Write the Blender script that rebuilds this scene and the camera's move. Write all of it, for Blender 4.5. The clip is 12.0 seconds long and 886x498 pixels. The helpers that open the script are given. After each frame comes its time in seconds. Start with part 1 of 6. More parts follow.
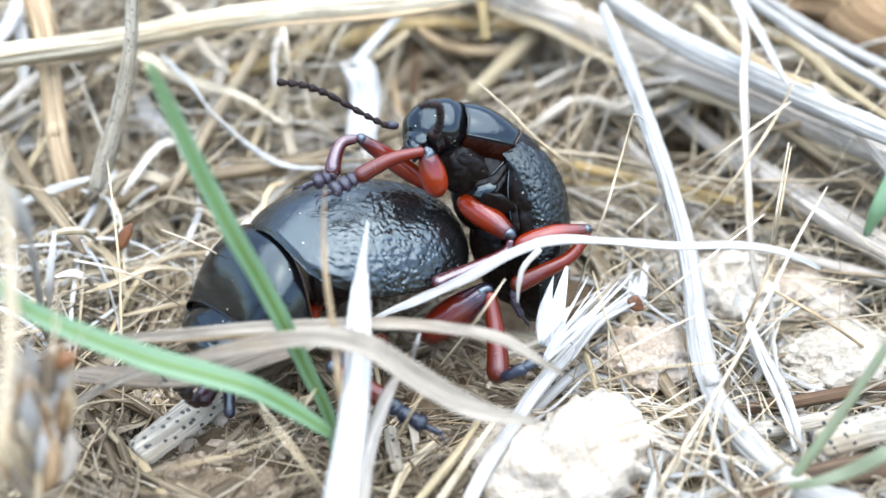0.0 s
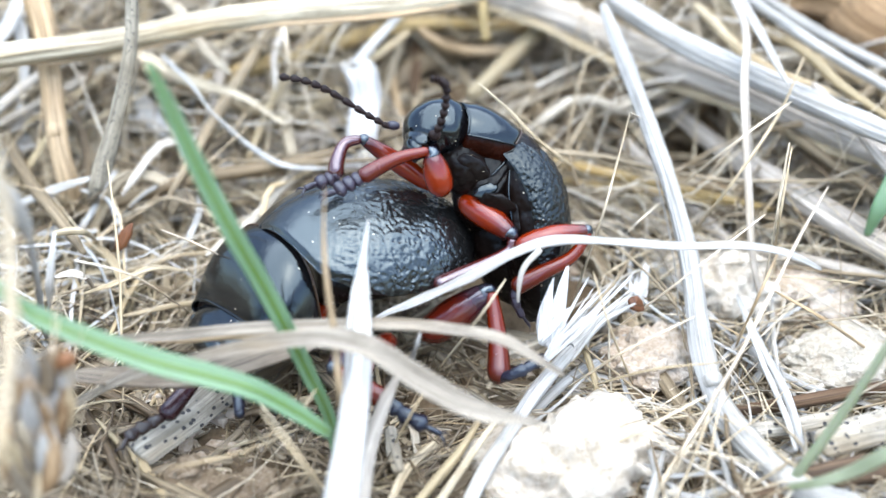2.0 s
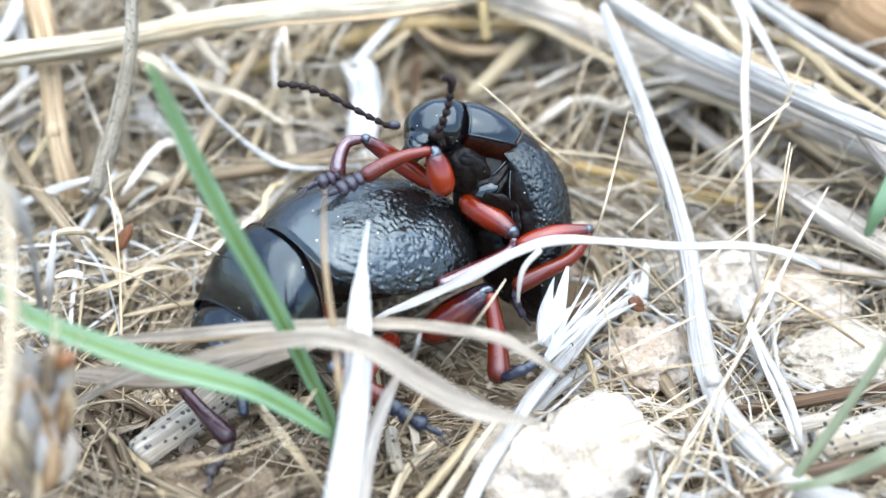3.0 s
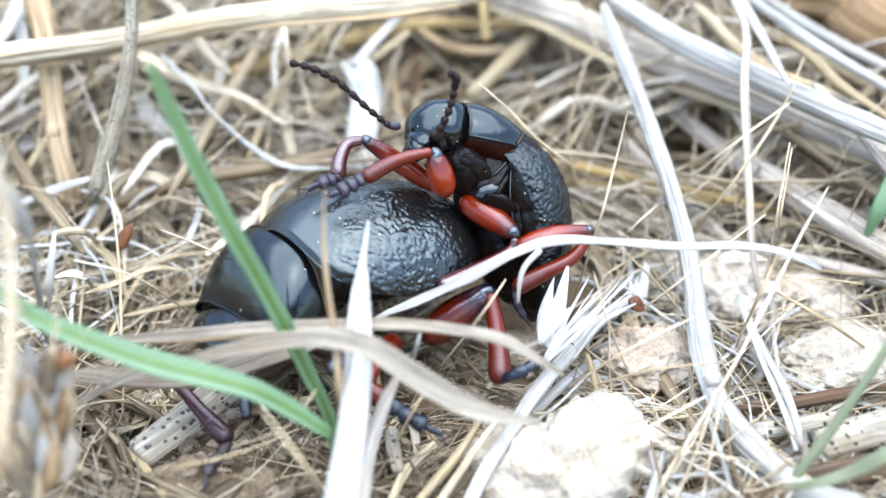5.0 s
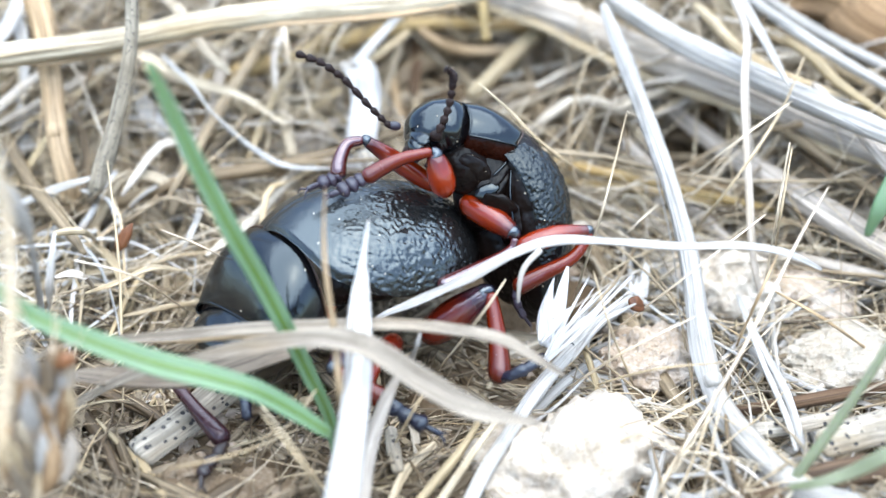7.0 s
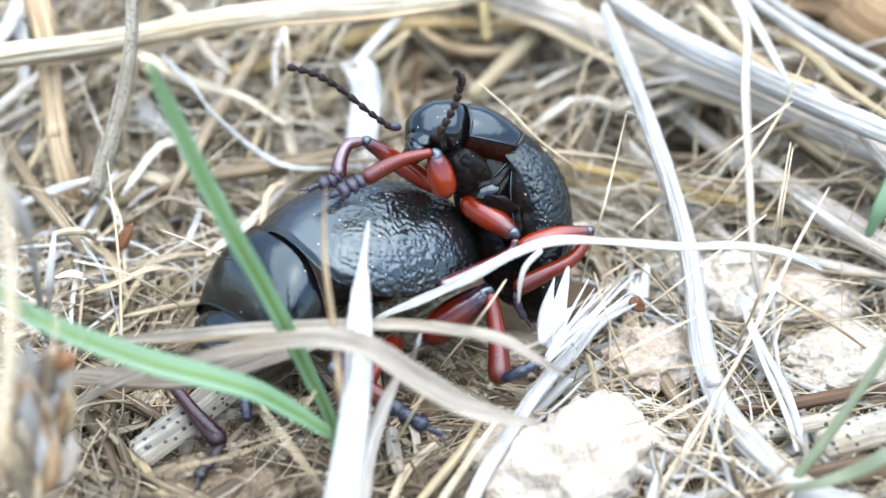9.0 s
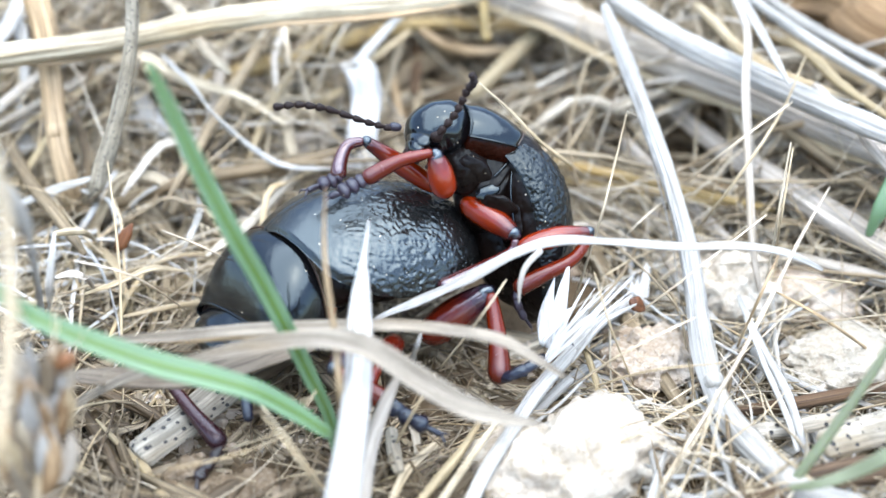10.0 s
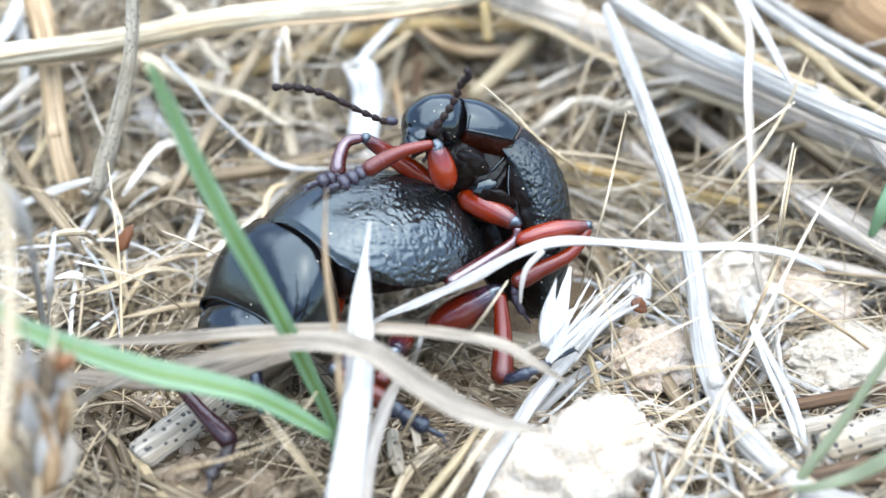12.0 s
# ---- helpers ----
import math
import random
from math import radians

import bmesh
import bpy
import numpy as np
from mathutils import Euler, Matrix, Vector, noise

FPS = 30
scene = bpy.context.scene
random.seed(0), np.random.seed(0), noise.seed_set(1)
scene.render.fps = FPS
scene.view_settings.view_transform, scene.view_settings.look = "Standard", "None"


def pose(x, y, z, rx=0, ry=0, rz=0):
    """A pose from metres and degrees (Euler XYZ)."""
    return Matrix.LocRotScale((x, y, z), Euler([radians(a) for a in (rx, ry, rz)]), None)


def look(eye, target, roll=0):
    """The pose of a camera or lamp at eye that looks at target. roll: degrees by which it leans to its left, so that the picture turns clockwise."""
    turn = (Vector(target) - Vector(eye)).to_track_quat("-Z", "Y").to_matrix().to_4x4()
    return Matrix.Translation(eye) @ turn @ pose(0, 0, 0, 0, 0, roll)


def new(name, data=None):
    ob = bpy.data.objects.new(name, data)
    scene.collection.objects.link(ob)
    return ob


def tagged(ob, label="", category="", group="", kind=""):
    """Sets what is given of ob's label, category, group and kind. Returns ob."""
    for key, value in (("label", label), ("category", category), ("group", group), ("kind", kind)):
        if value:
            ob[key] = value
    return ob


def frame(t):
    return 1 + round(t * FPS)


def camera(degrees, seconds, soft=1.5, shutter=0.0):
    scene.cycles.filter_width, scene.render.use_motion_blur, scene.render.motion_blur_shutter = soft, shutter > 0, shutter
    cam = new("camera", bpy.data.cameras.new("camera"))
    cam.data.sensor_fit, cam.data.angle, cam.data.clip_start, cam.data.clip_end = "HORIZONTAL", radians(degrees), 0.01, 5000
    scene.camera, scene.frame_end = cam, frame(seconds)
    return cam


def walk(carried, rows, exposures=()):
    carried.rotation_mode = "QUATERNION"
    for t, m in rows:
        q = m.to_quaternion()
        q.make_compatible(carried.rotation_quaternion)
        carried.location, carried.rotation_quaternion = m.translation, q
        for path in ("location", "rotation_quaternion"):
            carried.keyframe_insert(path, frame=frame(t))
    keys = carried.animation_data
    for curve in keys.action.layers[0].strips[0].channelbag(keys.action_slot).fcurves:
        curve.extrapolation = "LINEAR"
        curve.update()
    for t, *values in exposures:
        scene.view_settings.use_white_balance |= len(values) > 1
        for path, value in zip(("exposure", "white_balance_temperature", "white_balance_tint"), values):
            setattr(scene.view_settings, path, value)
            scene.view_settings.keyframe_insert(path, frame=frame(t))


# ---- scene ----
MM = 0.001

# ---- camera ----
cam = camera(42, 12.0, soft=1.5)
cam.data.dof.use_dof = True
cam.data.dof.focus_distance = 44.3 * MM
cam.data.dof.aperture_fstop = 34


def cam_pose(k):
    """The hand-held camera at rest (k = 0) and as it creeps forward a fifth of a millimetre, turning a little (k = 1)."""
    rest = look((0, -39.4 * MM, 29.6 * MM), (0, 0, 4 * MM))
    return rest @ pose(0, 0, -0.20 * k * MM, 0.052 * k, 0.084 * k, 0)


EXPOSURE = 1.64
walk(cam, [(t, cam_pose(k)) for t, k in ((0.0, -0.3), (1.2, -0.28), (2.0, -0.08), (3.0, 0.0), (7.0, 0.02), (9.0, 0.25), (10.0, 0.32), (10.5, 0.48), (11.0, 0.68), (11.5, 0.9), (12.0, 1.05))],
     exposures=[(0.0, EXPOSURE, 6600, 9), (12.0, EXPOSURE, 6600, 9)])

# ---- light: bright overcast sky ----
world = bpy.data.worlds.new("sky")
scene.world = world
world.use_nodes = True
wn = world.node_tree.nodes
sky = wn.new("ShaderNodeTexSky")
sky.sky_type = "NISHITA"
sky.sun_disc = False
sky.sun_elevation, sky.sun_rotation = radians(76), radians(150)
sky.air_density, sky.dust_density, sky.ozone_density = 1.0, 1.5, 1.0
world.node_tree.links.new(sky.outputs[0], wn["Background"].inputs[0])
wn["Background"].inputs[1].default_value = 0.16
sun = new("sun", bpy.data.lights.new("sun", "SUN"))
sun.data.energy, sun.data.angle, sun.data.color = 2.85, radians(104), (0.84, 0.92, 1.0)
sun.matrix_world = look((0.02, 0.0, 0.99), (0, 0, 0))


# ---- materials ----
def nodes_of(name):
    mat = bpy.data.materials.new(name)
    mat.use_nodes = True
    nt = mat.node_tree
    return mat, nt, nt.nodes["Principled BSDF"]


def ramp(nt, stops, fac):
    r = nt.nodes.new("ShaderNodeValToRGB")
    while len(r.color_ramp.elements) < len(stops):
        r.color_ramp.elements.new(0.5)
    for e, (p, c) in zip(r.color_ramp.elements, stops):
        e.position, e.color = p, (*c, 1)
    nt.links.new(fac, r.inputs[0])
    return r.outputs[0]


def mapped(nt, source, scale):
    m = nt.nodes.new("ShaderNodeMapping")
    m.inputs["Scale"].default_value = scale
    nt.links.new(source, m.inputs[0])
    return m.outputs[0]


def noise_tex(nt, vec, scale, detail=4, rough=0.6):
    n = nt.nodes.new("ShaderNodeTexNoise")
    n.inputs["Scale"].default_value, n.inputs["Detail"].default_value, n.inputs["Roughness"].default_value = scale, detail, rough
    nt.links.new(vec, n.inputs["Vector"])
    return n.outputs["Fac"]


def mixed(nt, fac, a, b, mode="MIX"):
    m = nt.nodes.new("ShaderNodeMix")
    m.data_type, m.blend_type = "RGBA", mode
    for sock, v in ((m.inputs[0], fac), (m.inputs[6], a), (m.inputs[7], b)):
        if isinstance(v, (int, float)):
            sock.default_value = v
        elif isinstance(v, tuple):
            sock.default_value = (*v, 1)
        else:
            nt.links.new(v, sock)
    return m.outputs[2]


def calc(nt, op, a, b=0.0):
    m = nt.nodes.new("ShaderNodeMath")
    m.operation = op
    for sock, v in ((m.inputs[0], a), (m.inputs[1], b)):
        if isinstance(v, (int, float)):
            sock.default_value = v
        else:
            nt.links.new(v, sock)
    return m.outputs[0]


def bump(nt, bsdf, height, strength, dist):
    b = nt.nodes.new("ShaderNodeBump")
    b.inputs["Strength"].default_value, b.inputs["Distance"].default_value = strength, dist
    nt.links.new(height, b.inputs["Height"])
    nt.links.new(b.outputs[0], bsdf.inputs["Normal"])


def straw(name, tones, rough=0.5, spots=0.0, streak=0.9, stain=0.35, ageing=0.45):
    """Dry grass: tones vary from piece to piece, fibres run along it, stains and dark specks lie on it. UV is in millimetres, length by girth."""
    mat, nt, bsdf = nodes_of(name)
    uv = nt.nodes.new("ShaderNodeTexCoord").outputs["UV"]
    info, geo = nt.nodes.new("ShaderNodeObjectInfo"), nt.nodes.new("ShaderNodeNewGeometry")
    pick = calc(nt, "FRACT", calc(nt, "ADD", info.outputs["Random"], geo.outputs["Random Per Island"]))
    off = nt.nodes.new("ShaderNodeVectorMath")
    off.operation = "ADD"
    nt.links.new(uv, off.inputs[0])
    nt.links.new(calc(nt, "MULTIPLY", pick, 37.0), off.inputs[1])
    vec = off.outputs[0]
    base = ramp(nt, [(i / (len(tones) - 1), c) for i, c in enumerate(tones)], pick)
    fibres = noise_tex(nt, mapped(nt, vec, (0.25, 9.0, 1)), 1.0, 5, 0.7)
    patches = noise_tex(nt, mapped(nt, vec, (0.6, 1.2, 1)), 1.0, 4, 0.6)
    dark = tuple(x * 0.42 for x in tones[0])
    col = mixed(nt, streak, base, ramp(nt, [(0.34, (0.34, 0.31, 0.27)), (0.5, (0.92, 0.92, 0.92)), (0.66, (1.4, 1.4, 1.4))], fibres), "MULTIPLY")
    bands = noise_tex(nt, mapped(nt, vec, (0.14, 3.0, 1)), 1.0, 4, 0.65)
    col = mixed(nt, streak * 0.8, col, ramp(nt, [(0.36, (0.5, 0.48, 0.46)), (0.47, (0.9, 0.9, 0.9)), (0.62, (1.2, 1.2, 1.2))], bands), "MULTIPLY")
    col = mixed(nt, calc(nt, "MULTIPLY", ramp(nt, [(0.5, (0, 0, 0)), (0.72, (1, 1, 1))], patches), stain), col, dark)
    age = noise_tex(nt, mapped(nt, vec, (0.11, 0.35, 1)), 1.0, 3, 0.6)
    col = mixed(nt, calc(nt, "MULTIPLY", ramp(nt, [(0.48, (0, 0, 0)), (0.66, (1, 1, 1))], age), ageing), col, tuple(a * b for a, b in zip(tones[0], (0.95, 0.78, 0.52))))
    lines = ramp(nt, [(0.41, (1, 1, 1)), (0.48, (0, 0, 0))], noise_tex(nt, mapped(nt, vec, (0.16, 14.0, 1)), 1.0, 4, 0.7))
    col = mixed(nt, calc(nt, "MULTIPLY", lines, 0.65 * streak), col, dark)
    if spots:
        v = nt.nodes.new("ShaderNodeTexVoronoi")
        v.inputs["Scale"].default_value = 1.0
        nt.links.new(mapped(nt, vec, (spots, spots, 1)), v.inputs["Vector"])
        few = noise_tex(nt, mapped(nt, vec, (0.5, 0.5, 1)), 1.0, 2)
        dot = calc(nt, "MULTIPLY", ramp(nt, [(0.21, (1, 1, 1)), (0.27, (0, 0, 0))], v.outputs["Distance"]),
                   ramp(nt, [(0.28, (0, 0, 0)), (0.36, (1, 1, 1))], few))
        col = mixed(nt, dot, col, (0.02, 0.02, 0.022))
    nt.links.new(col, bsdf.inputs["Base Color"])
    bsdf.inputs["Roughness"].default_value = rough
    bsdf.inputs["Specular IOR Level"].default_value = 0.35
    bump(nt, bsdf, fibres, 0.5, 0.05 * MM)
    return mat


def grass(name, c0, c1):
    mat, nt, bsdf = nodes_of(name)
    uv = nt.nodes.new("ShaderNodeTexCoord").outputs["UV"]
    veins = noise_tex(nt, mapped(nt, uv, (0.1, 7.0, 1)), 1.0, 3, 0.6)
    patches = noise_tex(nt, mapped(nt, uv, (0.3, 0.5, 1)), 1.0, 3, 0.6)
    col = mixed(nt, veins, c0, c1)
    col = mixed(nt, calc(nt, "MULTIPLY", patches, 0.5), col, tuple(min(1, x * 1.5 + 0.03) for x in c1))
    nt.links.new(col, bsdf.inputs["Base Color"])
    bsdf.inputs["Roughness"].default_value = 0.42
    bsdf.inputs["Subsurface Weight"].default_value = 0.15
    bsdf.inputs["Subsurface Radius"].default_value = (0.2 * MM, 0.4 * MM, 0.1 * MM)
    bump(nt, bsdf, veins, 0.4, 0.05 * MM)
    return mat


def earth(name, stops, scale, rough=0.9, height=0.2):
    """Soil or stone in object space, scale in grains per millimetre."""
    mat, nt, bsdf = nodes_of(name)
    ob = nt.nodes.new("ShaderNodeTexCoord").outputs["Object"]
    vec = mapped(nt, ob, (1000, 1000, 1000))
    big = noise_tex(nt, vec, scale * 0.25, 5, 0.65)
    fine = noise_tex(nt, vec, scale * 2.0, 6, 0.7)
    both = calc(nt, "ADD", calc(nt, "MULTIPLY", big, 0.6), calc(nt, "MULTIPLY", fine, 0.4))
    nt.links.new(ramp(nt, stops, both), bsdf.inputs["Base Color"])
    bsdf.inputs["Roughness"].default_value = rough
    bsdf.inputs["Specular IOR Level"].default_value = 0.2
    bump(nt, bsdf, both, 0.8, height * MM)
    return mat


def chitin(name, base, rough, pit=0.0, fine=0.25, tint=None, coat=0.0, ior=1.54):
    """Beetle shell in object space: polished, with faint wrinkles, dust and fine pits."""
    mat, nt, bsdf = nodes_of(name)
    vec = mapped(nt, nt.nodes.new("ShaderNodeTexCoord").outputs["Object"], (1000, 1000, 1000))
    smear = noise_tex(nt, vec, 0.8, 4, 0.6)
    grain = noise_tex(nt, vec, 7.0, 4, 0.6)
    col = mixed(nt, calc(nt, "MULTIPLY", smear, 0.7), base, tint or tuple(x * 1.8 for x in base))
    speck = nt.nodes.new("ShaderNodeTexVoronoi")
    speck.inputs["Scale"].default_value = 4.0
    nt.links.new(vec, speck.inputs["Vector"])
    pick = nt.nodes.new("ShaderNodeSeparateColor")
    nt.links.new(speck.outputs["Color"], pick.inputs[0])
    size = calc(nt, "MULTIPLY", calc(nt, "POWER", pick.outputs[0], 5.0), 0.16)
    clump = ramp(nt, [(0.4, (0, 0, 0)), (0.58, (1, 1, 1))], noise_tex(nt, vec, 0.5, 3, 0.6))
    dust = calc(nt, "MULTIPLY", calc(nt, "LESS_THAN", speck.outputs["Distance"], size), calc(nt, "MULTIPLY", clump, 0.9))
    nt.links.new(mixed(nt, dust, col, (0.6, 0.52, 0.4)), bsdf.inputs["Base Color"])
    r = ramp(nt, [(0.3, (rough * 0.8,) * 3), (0.75, (rough * 1.4,) * 3)], smear)
    nt.links.new(r, bsdf.inputs["Roughness"])
    bsdf.inputs["IOR"].default_value = ior
    bsdf.inputs["Specular Tint"].default_value = (0.76, 0.93, 1.0, 1)
    bsdf.inputs["Coat Weight"].default_value = coat
    bsdf.inputs["Coat Roughness"].default_value = 0.12
    h = grain
    if pit:
        v = nt.nodes.new("ShaderNodeTexVoronoi")
        v.feature = "SMOOTH_F1"
        v.inputs["Scale"].default_value = pit
        nt.links.new(vec, v.inputs["Vector"])
        h = calc(nt, "ADD", calc(nt, "MULTIPLY", grain, 0.3), v.outputs["Distance"])
    bump(nt, bsdf, h, fine, 0.06 * MM)
    return mat


def limb_mat(name, near, far, start, end, rough=0.18, ior=1.52):
    """A leg's shell: its colour goes from near to far along the limb (UV, 0 to 1), as the pigment does at a beetle's knees."""
    mat, nt, bsdf = nodes_of(name)
    tc = nt.nodes.new("ShaderNodeTexCoord")
    sep = nt.nodes.new("ShaderNodeSeparateXYZ")
    nt.links.new(tc.outputs["UV"], sep.inputs[0])
    vec = mapped(nt, tc.outputs["Object"], (1000, 1000, 1000))
    wob = calc(nt, "MULTIPLY", calc(nt, "SUBTRACT", noise_tex(nt, vec, 2.5, 3), 0.5), 0.25)
    col = ramp(nt, [(start, near), (end, far)], calc(nt, "ADD", sep.outputs[0], wob))
    grain = noise_tex(nt, vec, 6.0, 4, 0.6)
    col = mixed(nt, calc(nt, "MULTIPLY", grain, 0.5), col, tuple(x * 0.6 for x in near))
    nt.links.new(col, bsdf.inputs["Base Color"])
    nt.links.new(ramp(nt, [(0.3, (rough * 0.6,) * 3), (0.7, (rough * 1.8,) * 3)], noise_tex(nt, vec, 2.0, 4, 0.65)), bsdf.inputs["Roughness"])
    bsdf.inputs["IOR"].default_value = ior
    bsdf.inputs["Specular Tint"].default_value = (0.9, 0.92, 1.0, 1)
    bump(nt, bsdf, grain, 0.25, 0.05 * MM)
    return mat


M_PALE = straw("pale_straw", [(0.340, 0.268, 0.150), (0.470, 0.390, 0.260), (0.550, 0.485, 0.375)])
M_CREAM = straw("cream_straw", [(0.42, 0.345, 0.215), (0.54, 0.475, 0.35)], stain=0.5)
M_WHITE = straw("bleached_straw", [(0.35, 0.34, 0.315), (0.44, 0.44, 0.425)], stain=0.6, streak=0.6, ageing=0.2)
M_PAPER = straw("papery_husk", [(0.46, 0.45, 0.42), (0.56, 0.555, 0.54)], stain=0.3, streak=0.8, ageing=0.1)
M_BRACT = straw("bract", [(0.74, 0.74, 0.72), (0.82, 0.82, 0.81)], stain=0.15, streak=0.4, ageing=0.05)
M_GREY = straw("weathered_straw", [(0.39, 0.35, 0.30), (0.51, 0.46, 0.40)], stain=0.5)
M_YELLOW = straw("yellow_straw", [(0.420, 0.298, 0.114), (0.504, 0.374, 0.176)])
M_TAN = straw("tan_straw", [(0.378, 0.269, 0.149), (0.483, 0.365, 0.229)])
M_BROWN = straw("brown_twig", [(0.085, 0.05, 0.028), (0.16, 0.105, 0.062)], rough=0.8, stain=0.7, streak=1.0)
M_SPECK = straw("speckled_stalk", [(0.27, 0.235, 0.175), (0.40, 0.365, 0.29)], spots=6.0, stain=0.9, streak=1.0)
M_SPOT = straw("spotted_stem", [(0.31, 0.28, 0.225), (0.40, 0.37, 0.31)], spots=2.6, stain=0.9)
M_AWN = straw("awn", [(0.504, 0.404, 0.255), (0.609, 0.519, 0.370), (0.693, 0.615, 0.501)], stain=0.1)
M_LITTER = straw("straw_litter", [(0.105, 0.074, 0.043), (0.215, 0.162, 0.095), (0.336, 0.266, 0.170), (0.435, 0.370, 0.260), (0.515, 0.465, 0.375), (0.600, 0.555, 0.490)])
M_LEAF = straw("dry_leaf", [(0.235, 0.198, 0.15), (0.34, 0.305, 0.25)], rough=0.7, stain=0.7, streak=1.0)
M_OLDLEAF = straw("old_leaf", [(0.17, 0.135, 0.1), (0.25, 0.215, 0.165)], stain=0.7)
# M_LITTER dimmed and browner: shade of the front corner put into the colour
M_SHADED_MAT = straw("shaded_brown_litter", [(0.063, 0.042, 0.022), (0.126, 0.090, 0.052), (0.189, 0.145, 0.088), (0.263, 0.210, 0.140), (0.357, 0.300, 0.215)])
M_BARK = straw("bark", [(0.23, 0.145, 0.075), (0.38, 0.265, 0.15)], rough=0.8, stain=0.9, streak=1.0)
M_GREEN = grass("green_blade", (0.05, 0.118, 0.05), (0.118, 0.202, 0.108))
M_VEIN = grass("leaf_vein", (0.032, 0.08, 0.006), (0.07, 0.135, 0.015))
M_OLIVE = grass("olive_stem", (0.085, 0.11, 0.055), (0.17, 0.19, 0.115))
M_HUSK = straw("husk", [(0.210, 0.125, 0.061), (0.441, 0.327, 0.202), (0.609, 0.519, 0.413)], stain=0.7)
M_SEED = straw("seed", [(0.15, 0.055, 0.02), (0.24, 0.11, 0.045)], rough=0.35)
M_SOIL = earth("soil", [(0.25, (0.035, 0.023, 0.013)), (0.5, (0.095, 0.066, 0.038)), (0.75, (0.21, 0.155, 0.10))], 1.6, height=0.3)
M_LOAM = earth("loam", [(0.28, (0.07, 0.047, 0.028)), (0.47, (0.23, 0.17, 0.11)), (0.66, (0.45, 0.37, 0.28))], 2.2, height=0.8)
M_CHALK = earth("weathered_chalk", [(0.28, (0.27, 0.21, 0.15)), (0.46, (0.45, 0.4, 0.32)), (0.66, (0.56, 0.52, 0.45))], 1.6, height=0.8)
M_LIME = earth("limestone", [(0.28, (0.3, 0.23, 0.15)), (0.46, (0.52, 0.45, 0.36)), (0.66, (0.7, 0.665, 0.59))], 1.4, height=0.7)
M_CLOD = earth("clay_clod", [(0.28, (0.24, 0.15, 0.09)), (0.46, (0.5, 0.4, 0.3)), (0.64, (0.7, 0.63, 0.55))], 1.8, height=0.9)
M_ELYTRA = chitin("elytra_shell", (0.006, 0.006, 0.006), 0.22, fine=0.2, ior=1.8)
M_MALE_ELYTRA = chitin("male_elytra_shell", (0.005, 0.005, 0.005), 0.2, fine=0.2, ior=1.5)
M_FOOT = chitin("foot_shell", (0.006, 0.006, 0.014), 0.2, fine=0.5, tint=(0.018, 0.014, 0.03), ior=1.6)
M_SMOOTH = chitin("smooth_shell", (0.003, 0.003, 0.0035), 0.12, fine=0.12, ior=1.62)
M_RIM = chitin("rim_shell", (0.03, 0.014, 0.006), 0.3, fine=0.2)
M_UNDER = chitin("under_shell", (0.005, 0.004, 0.0035), 0.3, pit=3.4, fine=1.0, tint=(0.012, 0.005, 0.003), ior=1.26)
M_RUST = chitin("rusty_shell", (0.004, 0.002, 0.001), 0.25, fine=0.6, tint=(0.045, 0.006, 0.0015), ior=1.25)
M_ANT = chitin("antenna_shell", (0.012, 0.007, 0.006), 0.5, pit=5.0, fine=0.5, tint=(0.03, 0.015, 0.012), ior=1.28)
M_TARSUS = chitin("tarsus_shell", (0.014, 0.009, 0.013), 0.34, fine=0.5, tint=(0.05, 0.032, 0.055), ior=1.55)
M_FEMUR = limb_mat("femur_shell", (0.20, 0.017, 0.001), (0.04, 0.010, 0.010), 0.62, 0.93, 0.12, 1.62)
M_DARKFEMUR = limb_mat("dark_femur_shell", (0.11, 0.011, 0.004), (0.02, 0.015, 0.028), 0.6, 0.85, 0.15, 1.75)
M_KNEE = chitin("knee_shell", (0.012, 0.010, 0.016), 0.16, fine=0.3, ior=2.0)
M_TIBIA = limb_mat("tibia_shell", (0.14, 0.012, 0.001), (0.06, 0.009, 0.004), 0.35, 1.0, 0.17, 1.55)
M_PURPLETIBIA = limb_mat("purple_tibia_shell", (0.075, 0.010, 0.008), (0.05, 0.010, 0.009), 0.3, 1.0, 0.14, 2.05)
M_DARKTIBIA = limb_mat("dark_tibia_shell", (0.045, 0.011, 0.012), (0.022, 0.009, 0.013), 0.3, 1.0, 0.2)
M_CLAW = chitin("claw", (0.02, 0.01, 0.008), 0.3)


# ---- geometry helpers (millimetres in, metres out) ----
PIVOT = {}


def mesh_of(name, verts, faces, uvs=None, smooth=True):
    me = bpy.data.meshes.new(name)
    me.from_pydata([(x * MM, y * MM, z * MM) for x, y, z in verts], [], faces)
    me.polygons.foreach_set("use_smooth", [smooth] * len(me.polygons))
    if uvs is not None:
        lay = me.uv_layers.new(name="UVMap")
        idx = np.empty(len(me.loops), dtype=np.int32)
        me.loops.foreach_get("vertex_index", idx)
        lay.data.foreach_set("uv", np.asarray(uvs, dtype=np.float32)[idx].ravel())
    me.update()
    return me


def thing(name, shape, mat, label, category, group="", kind="", pivot=None):
    """A thing of one mesh; its origin stands at the pivot."""
    p = Vector(pivot if pivot is not None else shape[0][0])
    ob = new(name, mesh_of(name, [Vector(v) - p for v in shape[0]], *shape[1:]))
    ob.location = p * MM
    ob.data.materials.append(mat)
    PIVOT[ob] = p
    return tagged(ob, label, category, group, kind)


def root(name, at, label, category, group=""):
    ob = new(name)
    ob.empty_display_size = 0.002
    ob.location = Vector(at) * MM
    PIVOT[ob] = Vector(at)
    return tagged(ob, label, category, group)


